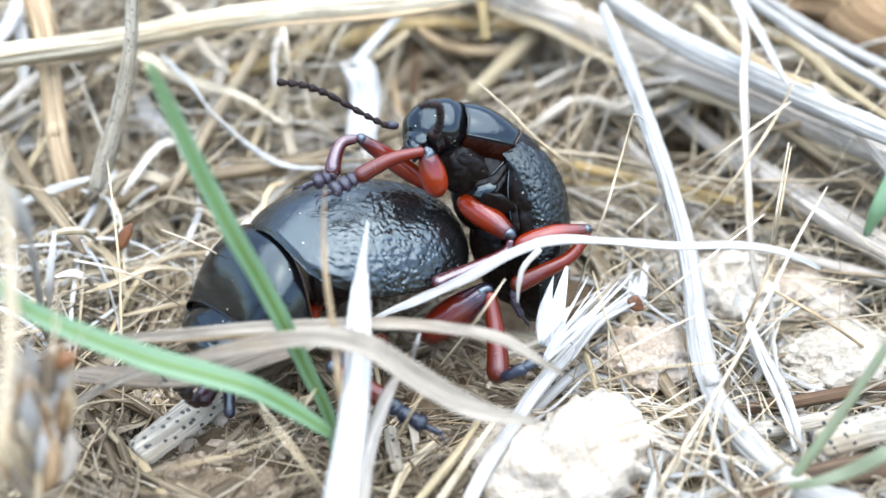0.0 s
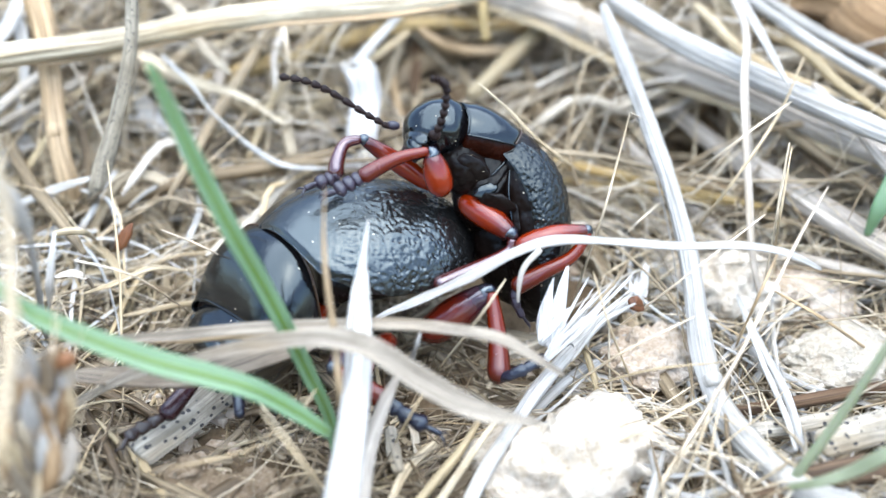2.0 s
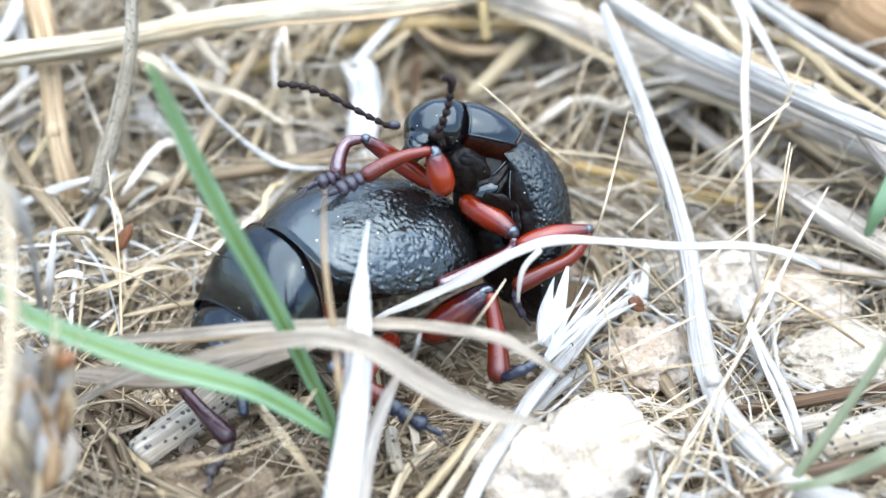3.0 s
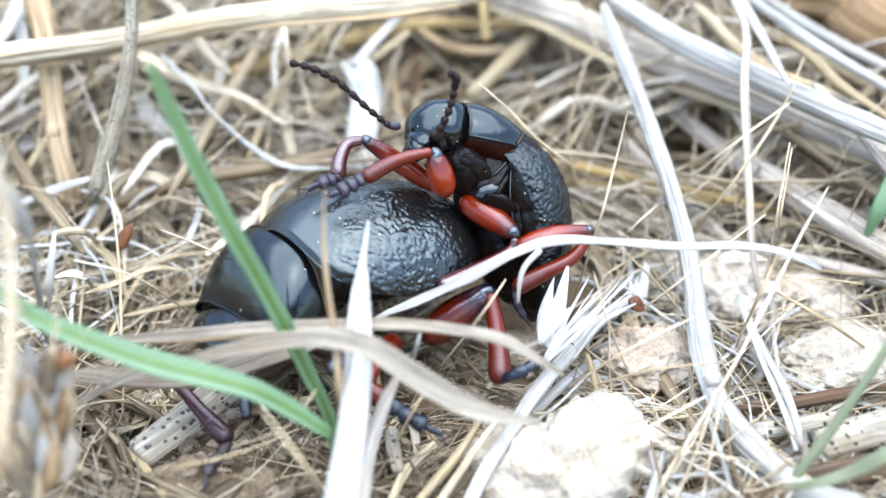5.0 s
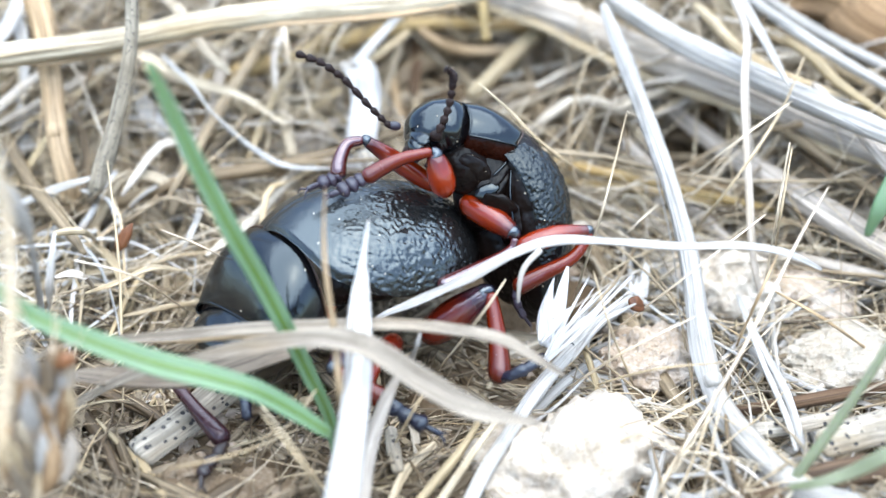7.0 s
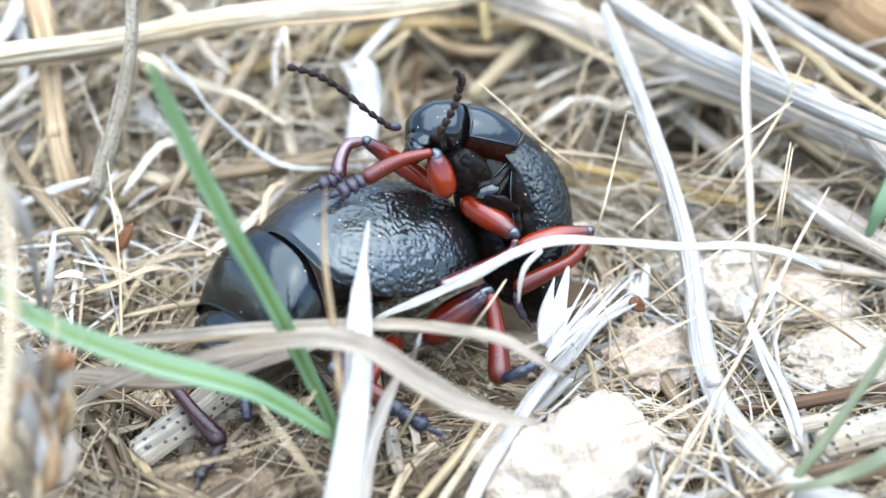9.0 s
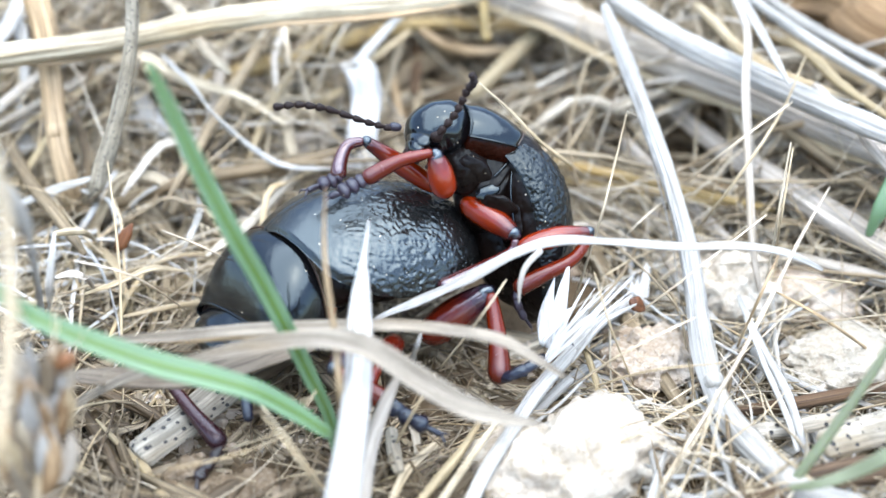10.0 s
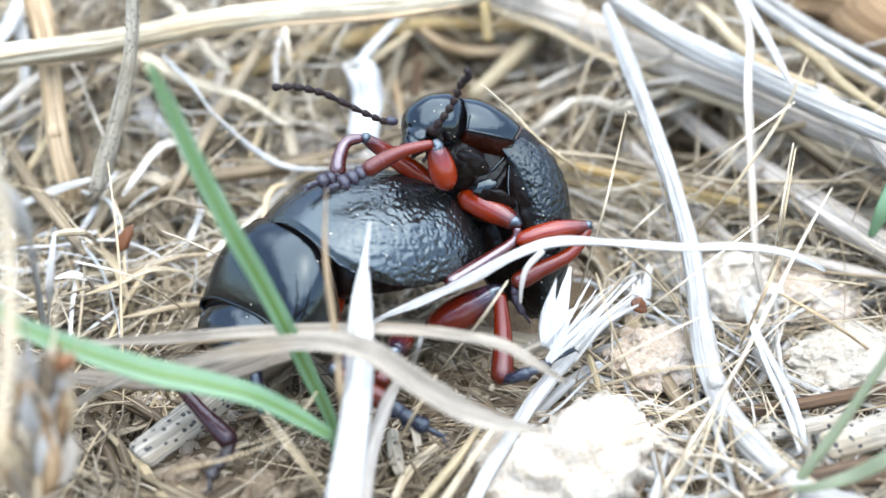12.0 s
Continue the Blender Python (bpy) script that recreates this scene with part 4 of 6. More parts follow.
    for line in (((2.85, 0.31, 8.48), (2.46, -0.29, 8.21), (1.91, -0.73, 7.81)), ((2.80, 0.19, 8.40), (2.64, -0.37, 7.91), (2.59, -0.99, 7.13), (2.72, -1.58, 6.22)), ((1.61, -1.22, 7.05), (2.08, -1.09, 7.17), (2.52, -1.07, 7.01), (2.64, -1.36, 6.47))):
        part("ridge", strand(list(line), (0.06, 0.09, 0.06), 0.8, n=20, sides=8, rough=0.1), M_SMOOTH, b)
    return b, head, ant_far, ant_near, fore, far_fore, middle


FEM_TAIL, FEM_FWD, FEM_UP = (1.276, 0.638, 3.672), (-0.950, -0.304, 0.074), (-0.001, 0.238, 0.971)
FEM_NECK, FEM_NFWD, FEM_NUP = (-6.298, -2.419, 3.214), (-0.720, -0.692, -0.049), (-0.129, 0.064, 0.990)
MALE_TAIL, MALE_FWD, MALE_UP = (3.68, -1.7, 1.61), (-0.185, 0.426, 0.887), (0.86, 0.5, -0.05)
MALE_NECK, MALE_NFWD, MALE_NUP = (2.183, 1.185, 8.18), (-0.888, -0.271, 0.370), (0.188, 0.522, 0.832)
FEMALE, FORELEG, FORE_TOES, HIND_LEG, MIDDLE_LEG = female()
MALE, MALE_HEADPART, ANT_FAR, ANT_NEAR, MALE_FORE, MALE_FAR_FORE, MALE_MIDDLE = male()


# ---- single straws, blades and awns ----
COUNT = [0]
GROUPS = {"awn": "awns over the litter", "straw_stalk": "straws of the litter", "dry_grass": "dry grass blades", "green_grass": "green grass blades",
          "spotted_straw": "spotted straws", "grass_spike": "grass spikes", "grass_husk": "frayed husks", "brown_twig": "twigs on the soil"}


def lay(name, pts, widths, mat, label, category, flat=0.85, fold=0.0, twist=0.0, face=(0, -0.55, 0.83), rough=0.12, group="", sides=10, ends=0.7, n=0, midrib=None, sheath=None, node=(), fray=None):
    """A straw, blade or awn; a midrib, a loose sheath and nodes are parts of it."""
    COUNT[0] += 1
    rough = 0.0 if midrib else rough
    group = group or GROUPS.get(name, "")
    ob = thing(name, strand(pts, widths, flat, fold, face, twist, 40 if max(widths) > 0.5 and flat > 0.3 else sides, n or 6 * len(pts), rough, COUNT[0], ends, 0.13 if max(widths) > 0.5 and flat > 0.3 else 0.0), mat, label, category, group, pivot=pts[len(pts) // 2])
    up = Vector(face).normalized()
    if midrib:
        w = [x * 0.34 for x in widths]
        part("midrib", strand([Vector(p) + up * (x * (flat / 2 - fold / 4)) for p, x in zip(pts, np.interp(np.linspace(0, 1, len(pts)), np.linspace(0, 1, len(widths)), widths))], w, 0.6, n=5 * len(pts)), midrib, ob)
    if sheath:
        side = Vector((0, -0.5, -0.6)).normalized()
        rel = np.interp(np.linspace(0, 1, len(pts)), np.linspace(0, 1, len(widths)), widths)
        part("sheath", strand([Vector(p) + side * (x * 0.46) for p, x in zip(pts, rel)], [x * 0.42 for x in widths], 0.3, rough=0.5, seed=COUNT[0] + 40, n=8 * len(pts)), sheath, ob, "loose dry leaf sheath")
    if (fray if fray is not None else (2 if name == "straw_stalk" and max(widths) > 0.3 else 0)):
        rnd, line = random.Random(COUNT[0]), spline(pts, 40)
        for _ in range(fray or 2):
            a = rnd.randint(2, 22)
            b = min(39, a + rnd.randint(8, 16))
            w = max(widths)
            lean = Vector((rnd.gauss(0, 1), rnd.gauss(-0.5, 0.6), rnd.gauss(0.2, 0.8))).normalized()
            run = [line[k] + lean * (w * (0.45 + 0.55 * ((k - a) / (b - a)) ** 3)) for k in range(a, b + 1, 2)]
            part("loose_fibre", strand(run, (w * 0.09, w * 0.07, w * 0.03), 0.7, sides=5, n=len(run) * 2), mat, ob)
    for t in node:
        c = spline(pts, 41)[int(t * 40)]
        d = (spline(pts, 41)[int(t * 40) + 1] - c).normalized()
        w = float(np.interp(t, np.linspace(0, 1, len(widths)), widths))
        part("node", limb(c - d * w * 0.35, c + d * w * 0.35, (w * 0.5, w * 0.57, w * 0.5), squash=max(flat, 0.5)), mat, ob)
    return ob


lay("straw_stalk", [(-31.38, 13.01, 3.72), (-20.66, 6.94, 9.15), (-13.95, 8.03, 9.90), (-8.34, 9.04, 10.54), (0.92, 10.52, 10.98), (11.76, 25.28, 8.69)], [1.25, 1.08, 1.04, 1.00, 0.92, 1.16], M_CREAM, "thick pale yellow straw lying high across the litter", "straw", sheath=M_TAN)
lay("straw_stalk", [(-18.31, 10.39, 11.71), (-17.65, 8.74, 9.71), (-17.28, 7.32, 7.91), (-16.85, 5.47, 5.79), (-16.53, 4.67, 3.82), (-17.13, 5.62, 1.62)], [1.1, 1.02, 0.98, 0.96, 0.9, 0.85], M_TAN, "upright tan straw stalk behind another", "straw", node=(0.55,))
lay("straw_stalk", [(-12.74, 6.40, 12.91), (-12.95, 5.47, 10.56), (-13.63, 4.39, 7.97), (-14.39, 3.66, 5.94), (-15.00, 3.38, 4.58), (-16.45, 6.69, 2.03)], [0.51, 0.56, 0.66, 0.82, 0.48, 0.53], M_SPECK, "thin dark-speckled grey stalk leaning over a straw", "straw", twist=1.2)
lay("dry_tendril", [(-13.09, 10.55, 7.93), (-11.44, 8.60, 7.37), (-10.27, 7.41, 6.34), (-8.41, 6.11, 5.28), (-6.68, 5.90, 4.51), (-3.71, 6.81, 4.04)], [0.16, 0.3, 0.36, 0.3, 0.24, 0.16], M_WHITE, "white curled dry grass tendril", "grass blade", flat=0.4, twist=4.0, n=60)
lay("straw_stalk", [(-13.49, 12.53, 5.03), (-9.33, 13.28, 5.99), (-5.24, 15.04, 6.57), (-1.27, 16.44, 7.03), (5.76, 17.21, 6.59)], [0.95, 0.89, 0.80, 0.69, 0.59], M_YELLOW, "yellow straw under the pale straw", "straw")
lay("dry_grass", [(-4.40, 12.06, 7.01), (-3.80, 10.20, 7.14), (-3.57, 9.23, 6.16), (-3.69, 7.93, 5.07), (-3.80, 7.34, 2.72)], [1.09, 1.53, 1.57, 1.45, 1.32], M_PAPER, "bleached broad grass blade, bent over", "grass blade", flat=0.12, fold=0.25)
lay("dry_grass", [(-4.14, 10.66, 7.28), (-3.35, 12.15, 7.73), (-2.53, 13.52, 8.15), (-1.73, 14.76, 8.53)], [0.58, 0.54, 0.44, 0.22], M_WHITE, "bleached end of a bent blade", "grass blade", flat=0.3)
lay("dry_grass", [(-3.89, 11.59, 6.87), (-2.58, 13.01, 7.31), (-1.67, 14.05, 7.63)], [0.54, 0.44, 0.33], M_PALE, "yellowish narrow blade of dry grass", "grass blade", flat=0.4)
lay("straw_stalk", [(-1.93, 17.45, 7.36), (-0.54, 15.53, 6.73), (1.33, 15.57, 6.03), (4.22, 15.65, 6.06)], [0.35, 0.52, 0.58, 0.46], M_TAN, "bowed tan straw in the litter", "straw")
lay("straw_stalk", [(1.83, 13.41, 10.07), (1.92, 12.28, 9.10), (2.02, 11.61, 8.24)], [0.48, 0.45, 0.43], M_YELLOW, "short hanging yellow straw end", "straw")
lay("straw_stalk", [(-4.56, 24.29, 9.01), (2.16, 16.29, 9.01), (5.96, 13.93, 8.27), (9.80, 11.44, 7.51), (13.42, 9.14, 6.83), (16.79, 6.79, 6.17), (20.37, 4.32, 5.53), (29.88, 4.64, 1.32)], [1.77, 1.59, 1.66, 1.55, 1.46, 1.31, 1.22, 1.28], M_GREY, "thick grey straw slanting over the litter", "straw", sheath=M_PALE)
lay("straw_stalk", [(7.90, 12.82, 9.90), (10.66, 9.66, 9.01), (13.56, 7.29, 8.36), (16.11, 5.39, 7.86), (19.49, 2.85, 7.24), (29.74, 4.85, 2.09)], [1.01, 1.08, 1.04, 1.06, 0.93, 1.02], M_WHITE, "bleached straw beside a thick grey one", "straw")
lay("straw_stalk", [(6.97, 9.45, 10.86), (8.00, 6.89, 8.91), (9.01, 3.32, 6.67), (9.59, 0.61, 4.73), (9.93, -1.81, 3.06), (9.98, -5.04, 2.19), (10.39, -6.82, 1.49), (11.13, -8.94, 1.48), (12.19, -10.96, 1.50), (13.76, -12.10, 1.52)], [0.55, 0.69, 0.71, 0.78, 0.81, 0.81, 0.88, 0.92, 0.92, 0.97], M_WHITE, "long weathered white stem reaching down to the soil", "straw", rough=0.2, node=(0.62,))
lay("straw_stalk", [(12.37, 8.60, 11.85), (13.09, 7.31, 10.30), (12.63, 4.86, 9.05), (12.58, 2.28, 6.43), (12.68, 0.77, 4.08), (13.18, 0.17, 1.95), (13.69, 0.93, 0.67)], [0.34, 0.36, 0.36, 0.34, 0.31, 0.25, 0.25], M_GREY, "thin grey stem standing in the straw", "straw", flat=0.5)
lay("dry_grass", [(13.01, 10.12, 11.29), (13.57, 7.11, 10.51), (13.95, 5.27, 9.89), (14.36, 4.15, 9.25)], [0.5, 0.48, 0.4, 0.1], M_WHITE, "narrow bleached blade over the straws", "grass blade", flat=0.3)
lay("straw_stalk", [(13.16, 17.25, 8.65), (15.99, 13.89, 7.58), (18.77, 11.51, 6.85), (21.82, 8.86, 6.05)], [0.69, 0.72, 0.70, 0.57], M_PALE, "yellowish straw slanting behind others", "straw")
lay("straw_stalk", [(14.84, 13.99, 9.91), (16.99, 12.66, 8.78), (19.00, 11.21, 8.01), (21.95, 9.16, 7.06)], [0.45, 0.55, 0.5, 0.45], M_WHITE, "bleached straw slanting behind others", "straw")
lay("straw_stalk", [(14.22, 12.57, 10.11), (16.24, 10.51, 9.14), (18.16, 8.58, 8.37), (21.29, 6.52, 7.03)], [0.4, 0.52, 0.5, 0.4], M_WHITE, "bleached straw slanting near the wood", "straw")
lay("straw_stalk", [(12.02, 13.11, 9.34), (14.25, 9.12, 8.19), (18.11, 7.56, 7.08)], [0.43, 0.51, 0.46], M_PALE, "pale straw slanting near the wood", "straw")
lay("straw_stalk", [(15.71, 10.72, 8.73), (16.83, 9.25, 8.30), (17.77, 7.66, 7.69), (19.64, 5.90, 6.82)], [0.3, 0.5, 0.42, 0.3], M_PALE, "bleached straw slanting near the wood", "straw")
lay("straw_stalk", [(16.48, 7.61, 7.77), (17.61, 5.07, 7.10), (19.11, 2.13, 5.72)], [0.40, 0.44, 0.37], M_GREY, "grey straw low among bleached ones", "straw")
lay("straw_stalk", [(10.74, 18.21, 8.29), (13.86, 15.66, 7.46), (17.38, 11.43, 5.40)], [0.65, 0.63, 0.55], M_PALE, "pale straw slanting behind others", "straw")
lay("straw_stalk", [(9.71, 13.11, 5.22), (12.63, 8.82, 4.32), (15.45, 4.98, 3.85), (19.50, 0.05, 2.88)], [0.56, 0.85, 1.35, 1.31], M_GREY, "grey straw low in the litter", "straw")
lay("straw_stalk", [(15.96, 8.31, 5.89), (17.76, 6.04, 5.26), (20.73, 3.35, 4.60)], [0.67, 0.65, 0.63], M_GREY, "grey straw low in the litter", "straw")
lay("straw_stalk", [(5.08, 7.16, 4.13), (8.34, 6.17, 3.87), (11.51, 5.18, 3.61), (14.86, 4.99, 2.85)], [0.47, 0.46, 0.40, 0.30], M_YELLOW, "yellow straw lying level in the litter", "straw")
lay("straw_stalk", [(5.36, 6.90, 3.33), (8.93, 6.26, 3.16), (12.87, 5.20, 2.90)], [0.31, 0.36, 0.31], M_YELLOW, "yellow straw lying level in the litter", "straw")
lay("straw_stalk", [(1.28, 12.34, 4.97), (2.97, 13.56, 6.08), (4.69, 14.83, 7.20), (6.43, 15.97, 8.24)], [0.72, 0.84, 0.79, 0.63], M_PALE, "pale straw slanting up behind the beetles", "straw")
lay("dry_grass", [(-17.64, 13.54, 6.78), (-13.24, 12.12, 6.33), (-10.46, 11.20, 5.33), (-8.08, 11.35, 4.66)], [0.56, 0.77, 0.71, 0.55], M_PALE, "soft pale blade low in the litter", "grass blade", flat=0.3)
lay("dry_grass", [(-12.19, 10.61, 3.69), (-9.48, 10.98, 3.80), (-6.97, 11.20, 4.61), (-4.78, 11.81, 5.52)], [0.60, 0.83, 0.71, 0.44], M_PALE, "soft pale blade low in the litter", "grass blade", flat=0.2)
lay("dry_grass", [(-3.92, -4.64, 0.47), (-3.14, -4.99, 2.91), (-2.49, -5.26, 4.32), (-0.91, -5.06, 5.00), (0.95, -4.80, 5.77), (2.68, -4.47, 6.64), (4.22, -4.19, 7.07), (6.26, -4.19, 7.07), (8.55, -4.10, 6.84), (10.87, -3.91, 6.76), (12.61, -3.81, 6.37), (13.96, -3.89, 5.70)], [0.18, 0.17, 0.17, 0.31, 0.39, 0.41, 0.41, 0.31, 0.35, 0.31, 0.31, 0.21], M_WHITE, "white dry blade across the beetles", "grass blade", flat=0.4, fold=0.4, rough=0.25)
lay("dry_grass", [(3.55, -4.42, 6.90), (2.97, -4.84, 6.44), (2.77, -5.17, 5.93), (2.72, -5.49, 5.25)], [0.25, 0.22, 0.18, 0.08], M_WHITE, "small white split of a dry blade", "grass blade", flat=0.4)
lay("grass_spike", [(-3.79, -7.28, 11.13), (-3.84, -8.17, 9.76), (-3.73, -8.96, 8.54), (-3.53, -9.45, 6.87), (-3.39, -10.16, 4.86), (-3.69, -7.96, 0.30)], [0.05, 0.13, 0.18, 0.24, 0.24, 0.21], M_TAN, "slender spikelet of a dry grass", "grass spike", flat=0.2)
ARCH = lay("dry_grass", [(-18.36, -5.45, 0.30), (-14.94, -7.31, 3.74), (-12.87, -8.00, 5.24), (-9.36, -7.91, 5.57), (-6.44, -7.86, 5.82), (-3.53, -7.94, 6.07), (-0.84, -8.12, 6.16), (1.63, -8.45, 6.02), (2.76, -8.90, 5.70), (4.06, -9.48, 5.16)], [0.22, 0.20, 0.19, 0.39, 0.46, 0.42, 0.42, 0.46, 0.38, 0.19], M_LEAF, "grey dry leaf arching before the beetles", "grass blade", flat=0.22, fold=0.3, n=70, sides=14)
BROAD = lay("dry_grass", [(-14.67, -6.15, 0.35), (-10.71, -8.69, 4.37), (-8.45, -9.51, 5.85), (-6.33, -9.55, 6.54), (-4.08, -9.74, 6.96), (-2.43, -10.06, 6.84), (-0.79, -10.77, 6.12), (0.65, -11.41, 5.50), (1.89, -11.74, 5.17), (3.14, -11.94, 5.06)], [0.43, 0.39, 0.37, 0.55, 0.62, 0.80, 0.83, 0.75, 0.54, 0.21], M_LEAF, "broad drooping grey-brown dry leaf", "grass blade", flat=0.16, fold=0.35, rough=0.16, n=70, sides=14)
lay("dry_grass", [(-10.90, -7.42, 5.04), (-8.89, -7.55, 5.20), (-6.70, -7.65, 5.42), (-4.34, -7.73, 5.67)], [0.28, 0.43, 0.35, 0.19], M_TAN, "brown-edged dry leaf under a grey one", "grass blade", flat=0.2)
lay("dry_grass", [(-13.00, -7.77, 3.76), (-10.81, -7.81, 3.70), (-8.67, -7.61, 3.64), (-6.91, -7.20, 3.91), (-4.52, -6.73, 4.26)], [0.48, 0.80, 0.92, 0.80, 0.48], M_OLDLEAF, "broad grey-brown leaf low before the beetle", "grass blade", flat=0.2, fold=0.2)
lay("grass_spike", [(-2.52, -6.15, 9.20), (-2.62, -6.58, 8.53), (-2.71, -6.98, 7.92), (-2.77, -7.68, 7.20), (-2.80, -8.46, 6.37), (-2.81, -9.60, 5.35), (-2.91, -10.87, 4.50), (-3.08, -12.11, 3.68), (-3.28, -13.43, 2.76), (-3.57, -14.91, 0.02)], [0.06, 0.15, 0.27, 0.65, 0.87, 0.94, 0.99, 1.05, 1.14, 1.15], M_PAPER, "upright bleached spikelet with a long pointed tip", "grass spike", flat=0.3, fold=0.25, ends=0.3, midrib=M_BRACT)
lay("green_grass", [(-8.69, -7.89, 15.70), (-8.20, -8.07, 14.31), (-7.49, -8.38, 12.36), (-6.63, -8.62, 10.16), (-5.90, -8.63, 8.32), (-5.15, -8.73, 6.33), (-4.59, -8.82, 4.72), (-3.90, -9.10, 2.81), (-3.63, -9.32, 0.21)], [0.23, 0.47, 0.59, 0.64, 0.62, 0.60, 0.54, 0.43, 0.44], M_GREEN, "green grass blade standing before the beetle", "grass blade", flat=0.22, fold=0.5, midrib=M_VEIN)
DROOP = lay("green_grass", [(-24.81, -2.68, 0.31), (-16.92, -9.15, 8.24), (-14.12, -10.58, 9.71), (-12.72, -10.80, 8.64), (-11.11, -10.90, 7.76), (-9.11, -10.99, 6.89), (-7.42, -10.93, 6.25), (-6.05, -10.85, 5.63), (-4.86, -10.75, 4.68), (-3.63, -10.74, 3.60)], [0.50, 0.40, 0.38, 0.59, 0.70, 0.82, 0.79, 0.72, 0.63, 0.37], M_GREEN, "green grass blade drooping low", "grass blade", flat=0.16, fold=0.5, midrib=M_VEIN)
lay("green_grass", [(15.35, -8.95, 7.64), (14.07, -9.76, 5.48), (12.97, -10.32, 3.51), (12.01, -10.72, 1.79), (11.47, -10.82, 0.19)], [0.3, 0.34, 0.36, 0.4, 0.4], M_OLIVE, "olive-green grass stem slanting upward", "grass blade")
lay("green_grass", [(15.06, -11.82, 4.50), (14.06, -12.00, 3.87), (13.18, -11.85, 2.99), (12.08, -11.62, 2.25), (11.28, -10.35, 0.89)], [0.42, 0.46, 0.42, 0.3, 0.2], M_OLIVE, "short green blade near the soil", "grass blade", flat=0.3, fold=0.3)
lay("green_grass", [(17.89, 1.62, 3.55), (18.18, 1.63, 4.93), (19.11, 2.63, 6.51)], [0.33, 0.70, 0.80], M_GREEN, "bluish-green blade far in the litter", "grass blade", flat=0.3)
lay("straw_stalk", [(-11.66, -12.64, 15.73), (-11.34, -13.92, 13.76), (-11.06, -15.60, 12.09), (-10.99, -17.09, 10.72), (-10.89, -19.05, 9.53), (-13.30, -19.31, 0.01)], [0.25, 0.32, 0.36, 0.36, 0.32, 0.3], M_PALE, "pale stem standing close to the lens", "straw")
lay("brown_twig", [(10.76, -6.31, 0.82), (12.86, -6.24, 1.10), (14.91, -5.73, 1.11), (18.29, -4.68, 1.01)], [0.4, 0.5, 0.52, 0.45], M_BROWN, "dark brown twig half buried in straw", "twig")
lay("brown_twig", [(10.55, -10.98, 0.93), (13.41, -10.20, 1.28), (17.10, -9.15, 1.27)], [0.6, 0.9, 0.95], M_BROWN, "brown twig lying on the soil", "twig")
lay("spotted_straw", [(13.33, -8.94, 1.48), (14.40, -8.62, 1.61), (15.75, -8.14, 1.61), (17.80, -7.53, 1.62)], [0.92, 1.09, 1.18, 1.11], M_SPOT, "flat bleached stem with black spots", "straw", flat=0.4)
lay("spotted_straw", [(-11.12, -8.58, 0.72), (-10.34, -7.61, 0.87), (-9.43, -6.32, 0.89), (-8.06, -4.18, 0.83)], [1.14, 1.28, 1.36, 1.33], M_SPOT, "flat bleached stem piece with black spots", "straw", flat=0.35, ends=0.85)
lay("straw_stalk", [(11.28, -7.60, 1.07), (12.79, -7.35, 1.08), (14.99, -6.93, 1.08)], [0.62, 0.66, 0.59], M_SPOT, "grey spotted end of a straw", "straw", flat=0.5)
lay("dry_grass", [(12.24, -0.18, 1.90), (12.48, -2.92, 1.64), (12.84, -5.88, 1.51), (12.73, -9.51, 1.48)], [0.23, 0.40, 0.38, 0.28], M_WHITE, "bleached narrow blade on the soil", "grass blade", flat=0.5)
lay("dry_grass", [(12.22, -1.56, 1.75), (12.34, -4.41, 1.69), (12.48, -7.59, 1.62), (12.45, -9.23, 1.48)], [0.18, 0.22, 0.25, 0.16], M_WHITE, "bleached narrow blade on the soil", "grass blade", flat=0.5)
lay("straw_stalk", [(8.03, -0.18, 1.90), (6.24, -2.29, 1.95), (4.81, -4.24, 1.83), (3.52, -5.94, 1.51), (2.49, -7.75, 1.21), (1.51, -9.64, 1.06), (0.59, -11.92, 0.93)], [0.23, 0.45, 0.57, 0.59, 0.53, 0.52, 0.45], M_WHITE, "bleached straw lying in frayed husks", "straw", flat=0.55, sheath=M_WHITE)
lay("dry_grass", [(7.23, -4.29, 4.34), (6.47, -4.50, 4.02), (5.81, -4.89, 3.79), (4.76, -5.63, 2.66)], [0.08, 0.17, 0.21, 0.13], M_PAPER, "thin bleached bract beside a husk", "grass blade")
lay("dry_grass", [(6.96, -3.85, 4.29), (6.08, -4.39, 3.83), (4.99, -5.24, 2.89)], [0.09, 0.17, 0.17], M_PAPER, "thin bleached bract beside a husk", "grass blade")
lay("dry_grass", [(-1.32, -8.45, 4.55), (-1.82, -8.93, 3.81), (-2.31, -9.82, 2.81), (-2.56, -10.74, 2.12), (-2.72, -11.76, 1.30)], [0.16, 0.43, 0.54, 0.57, 0.57], M_GREY, "frayed grey blade beside the bleached spikelet", "grass blade", flat=0.3)
lay("straw_stalk", [(1.38, -6.99, 1.08), (0.73, -8.49, 1.07), (-0.08, -9.85, 0.99), (-1.22, -11.66, 0.93)], [0.2, 0.34, 0.38, 0.3], M_PALE, "pale straw on the soil before the beetle", "straw")
lay("straw_stalk", [(1.98, -7.44, 1.48), (0.91, -9.51, 1.48), (-0.26, -11.83, 1.37)], [0.21, 0.28, 0.26], M_PALE, "pale narrow straw on the soil", "straw")
lay("straw_stalk", [(-1.95, -7.51, 0.94), (-1.78, -8.63, 0.93), (-1.55, -9.63, 0.78)], [0.50, 0.53, 0.40], M_SPOT, "speckled grey end of a straw", "straw")
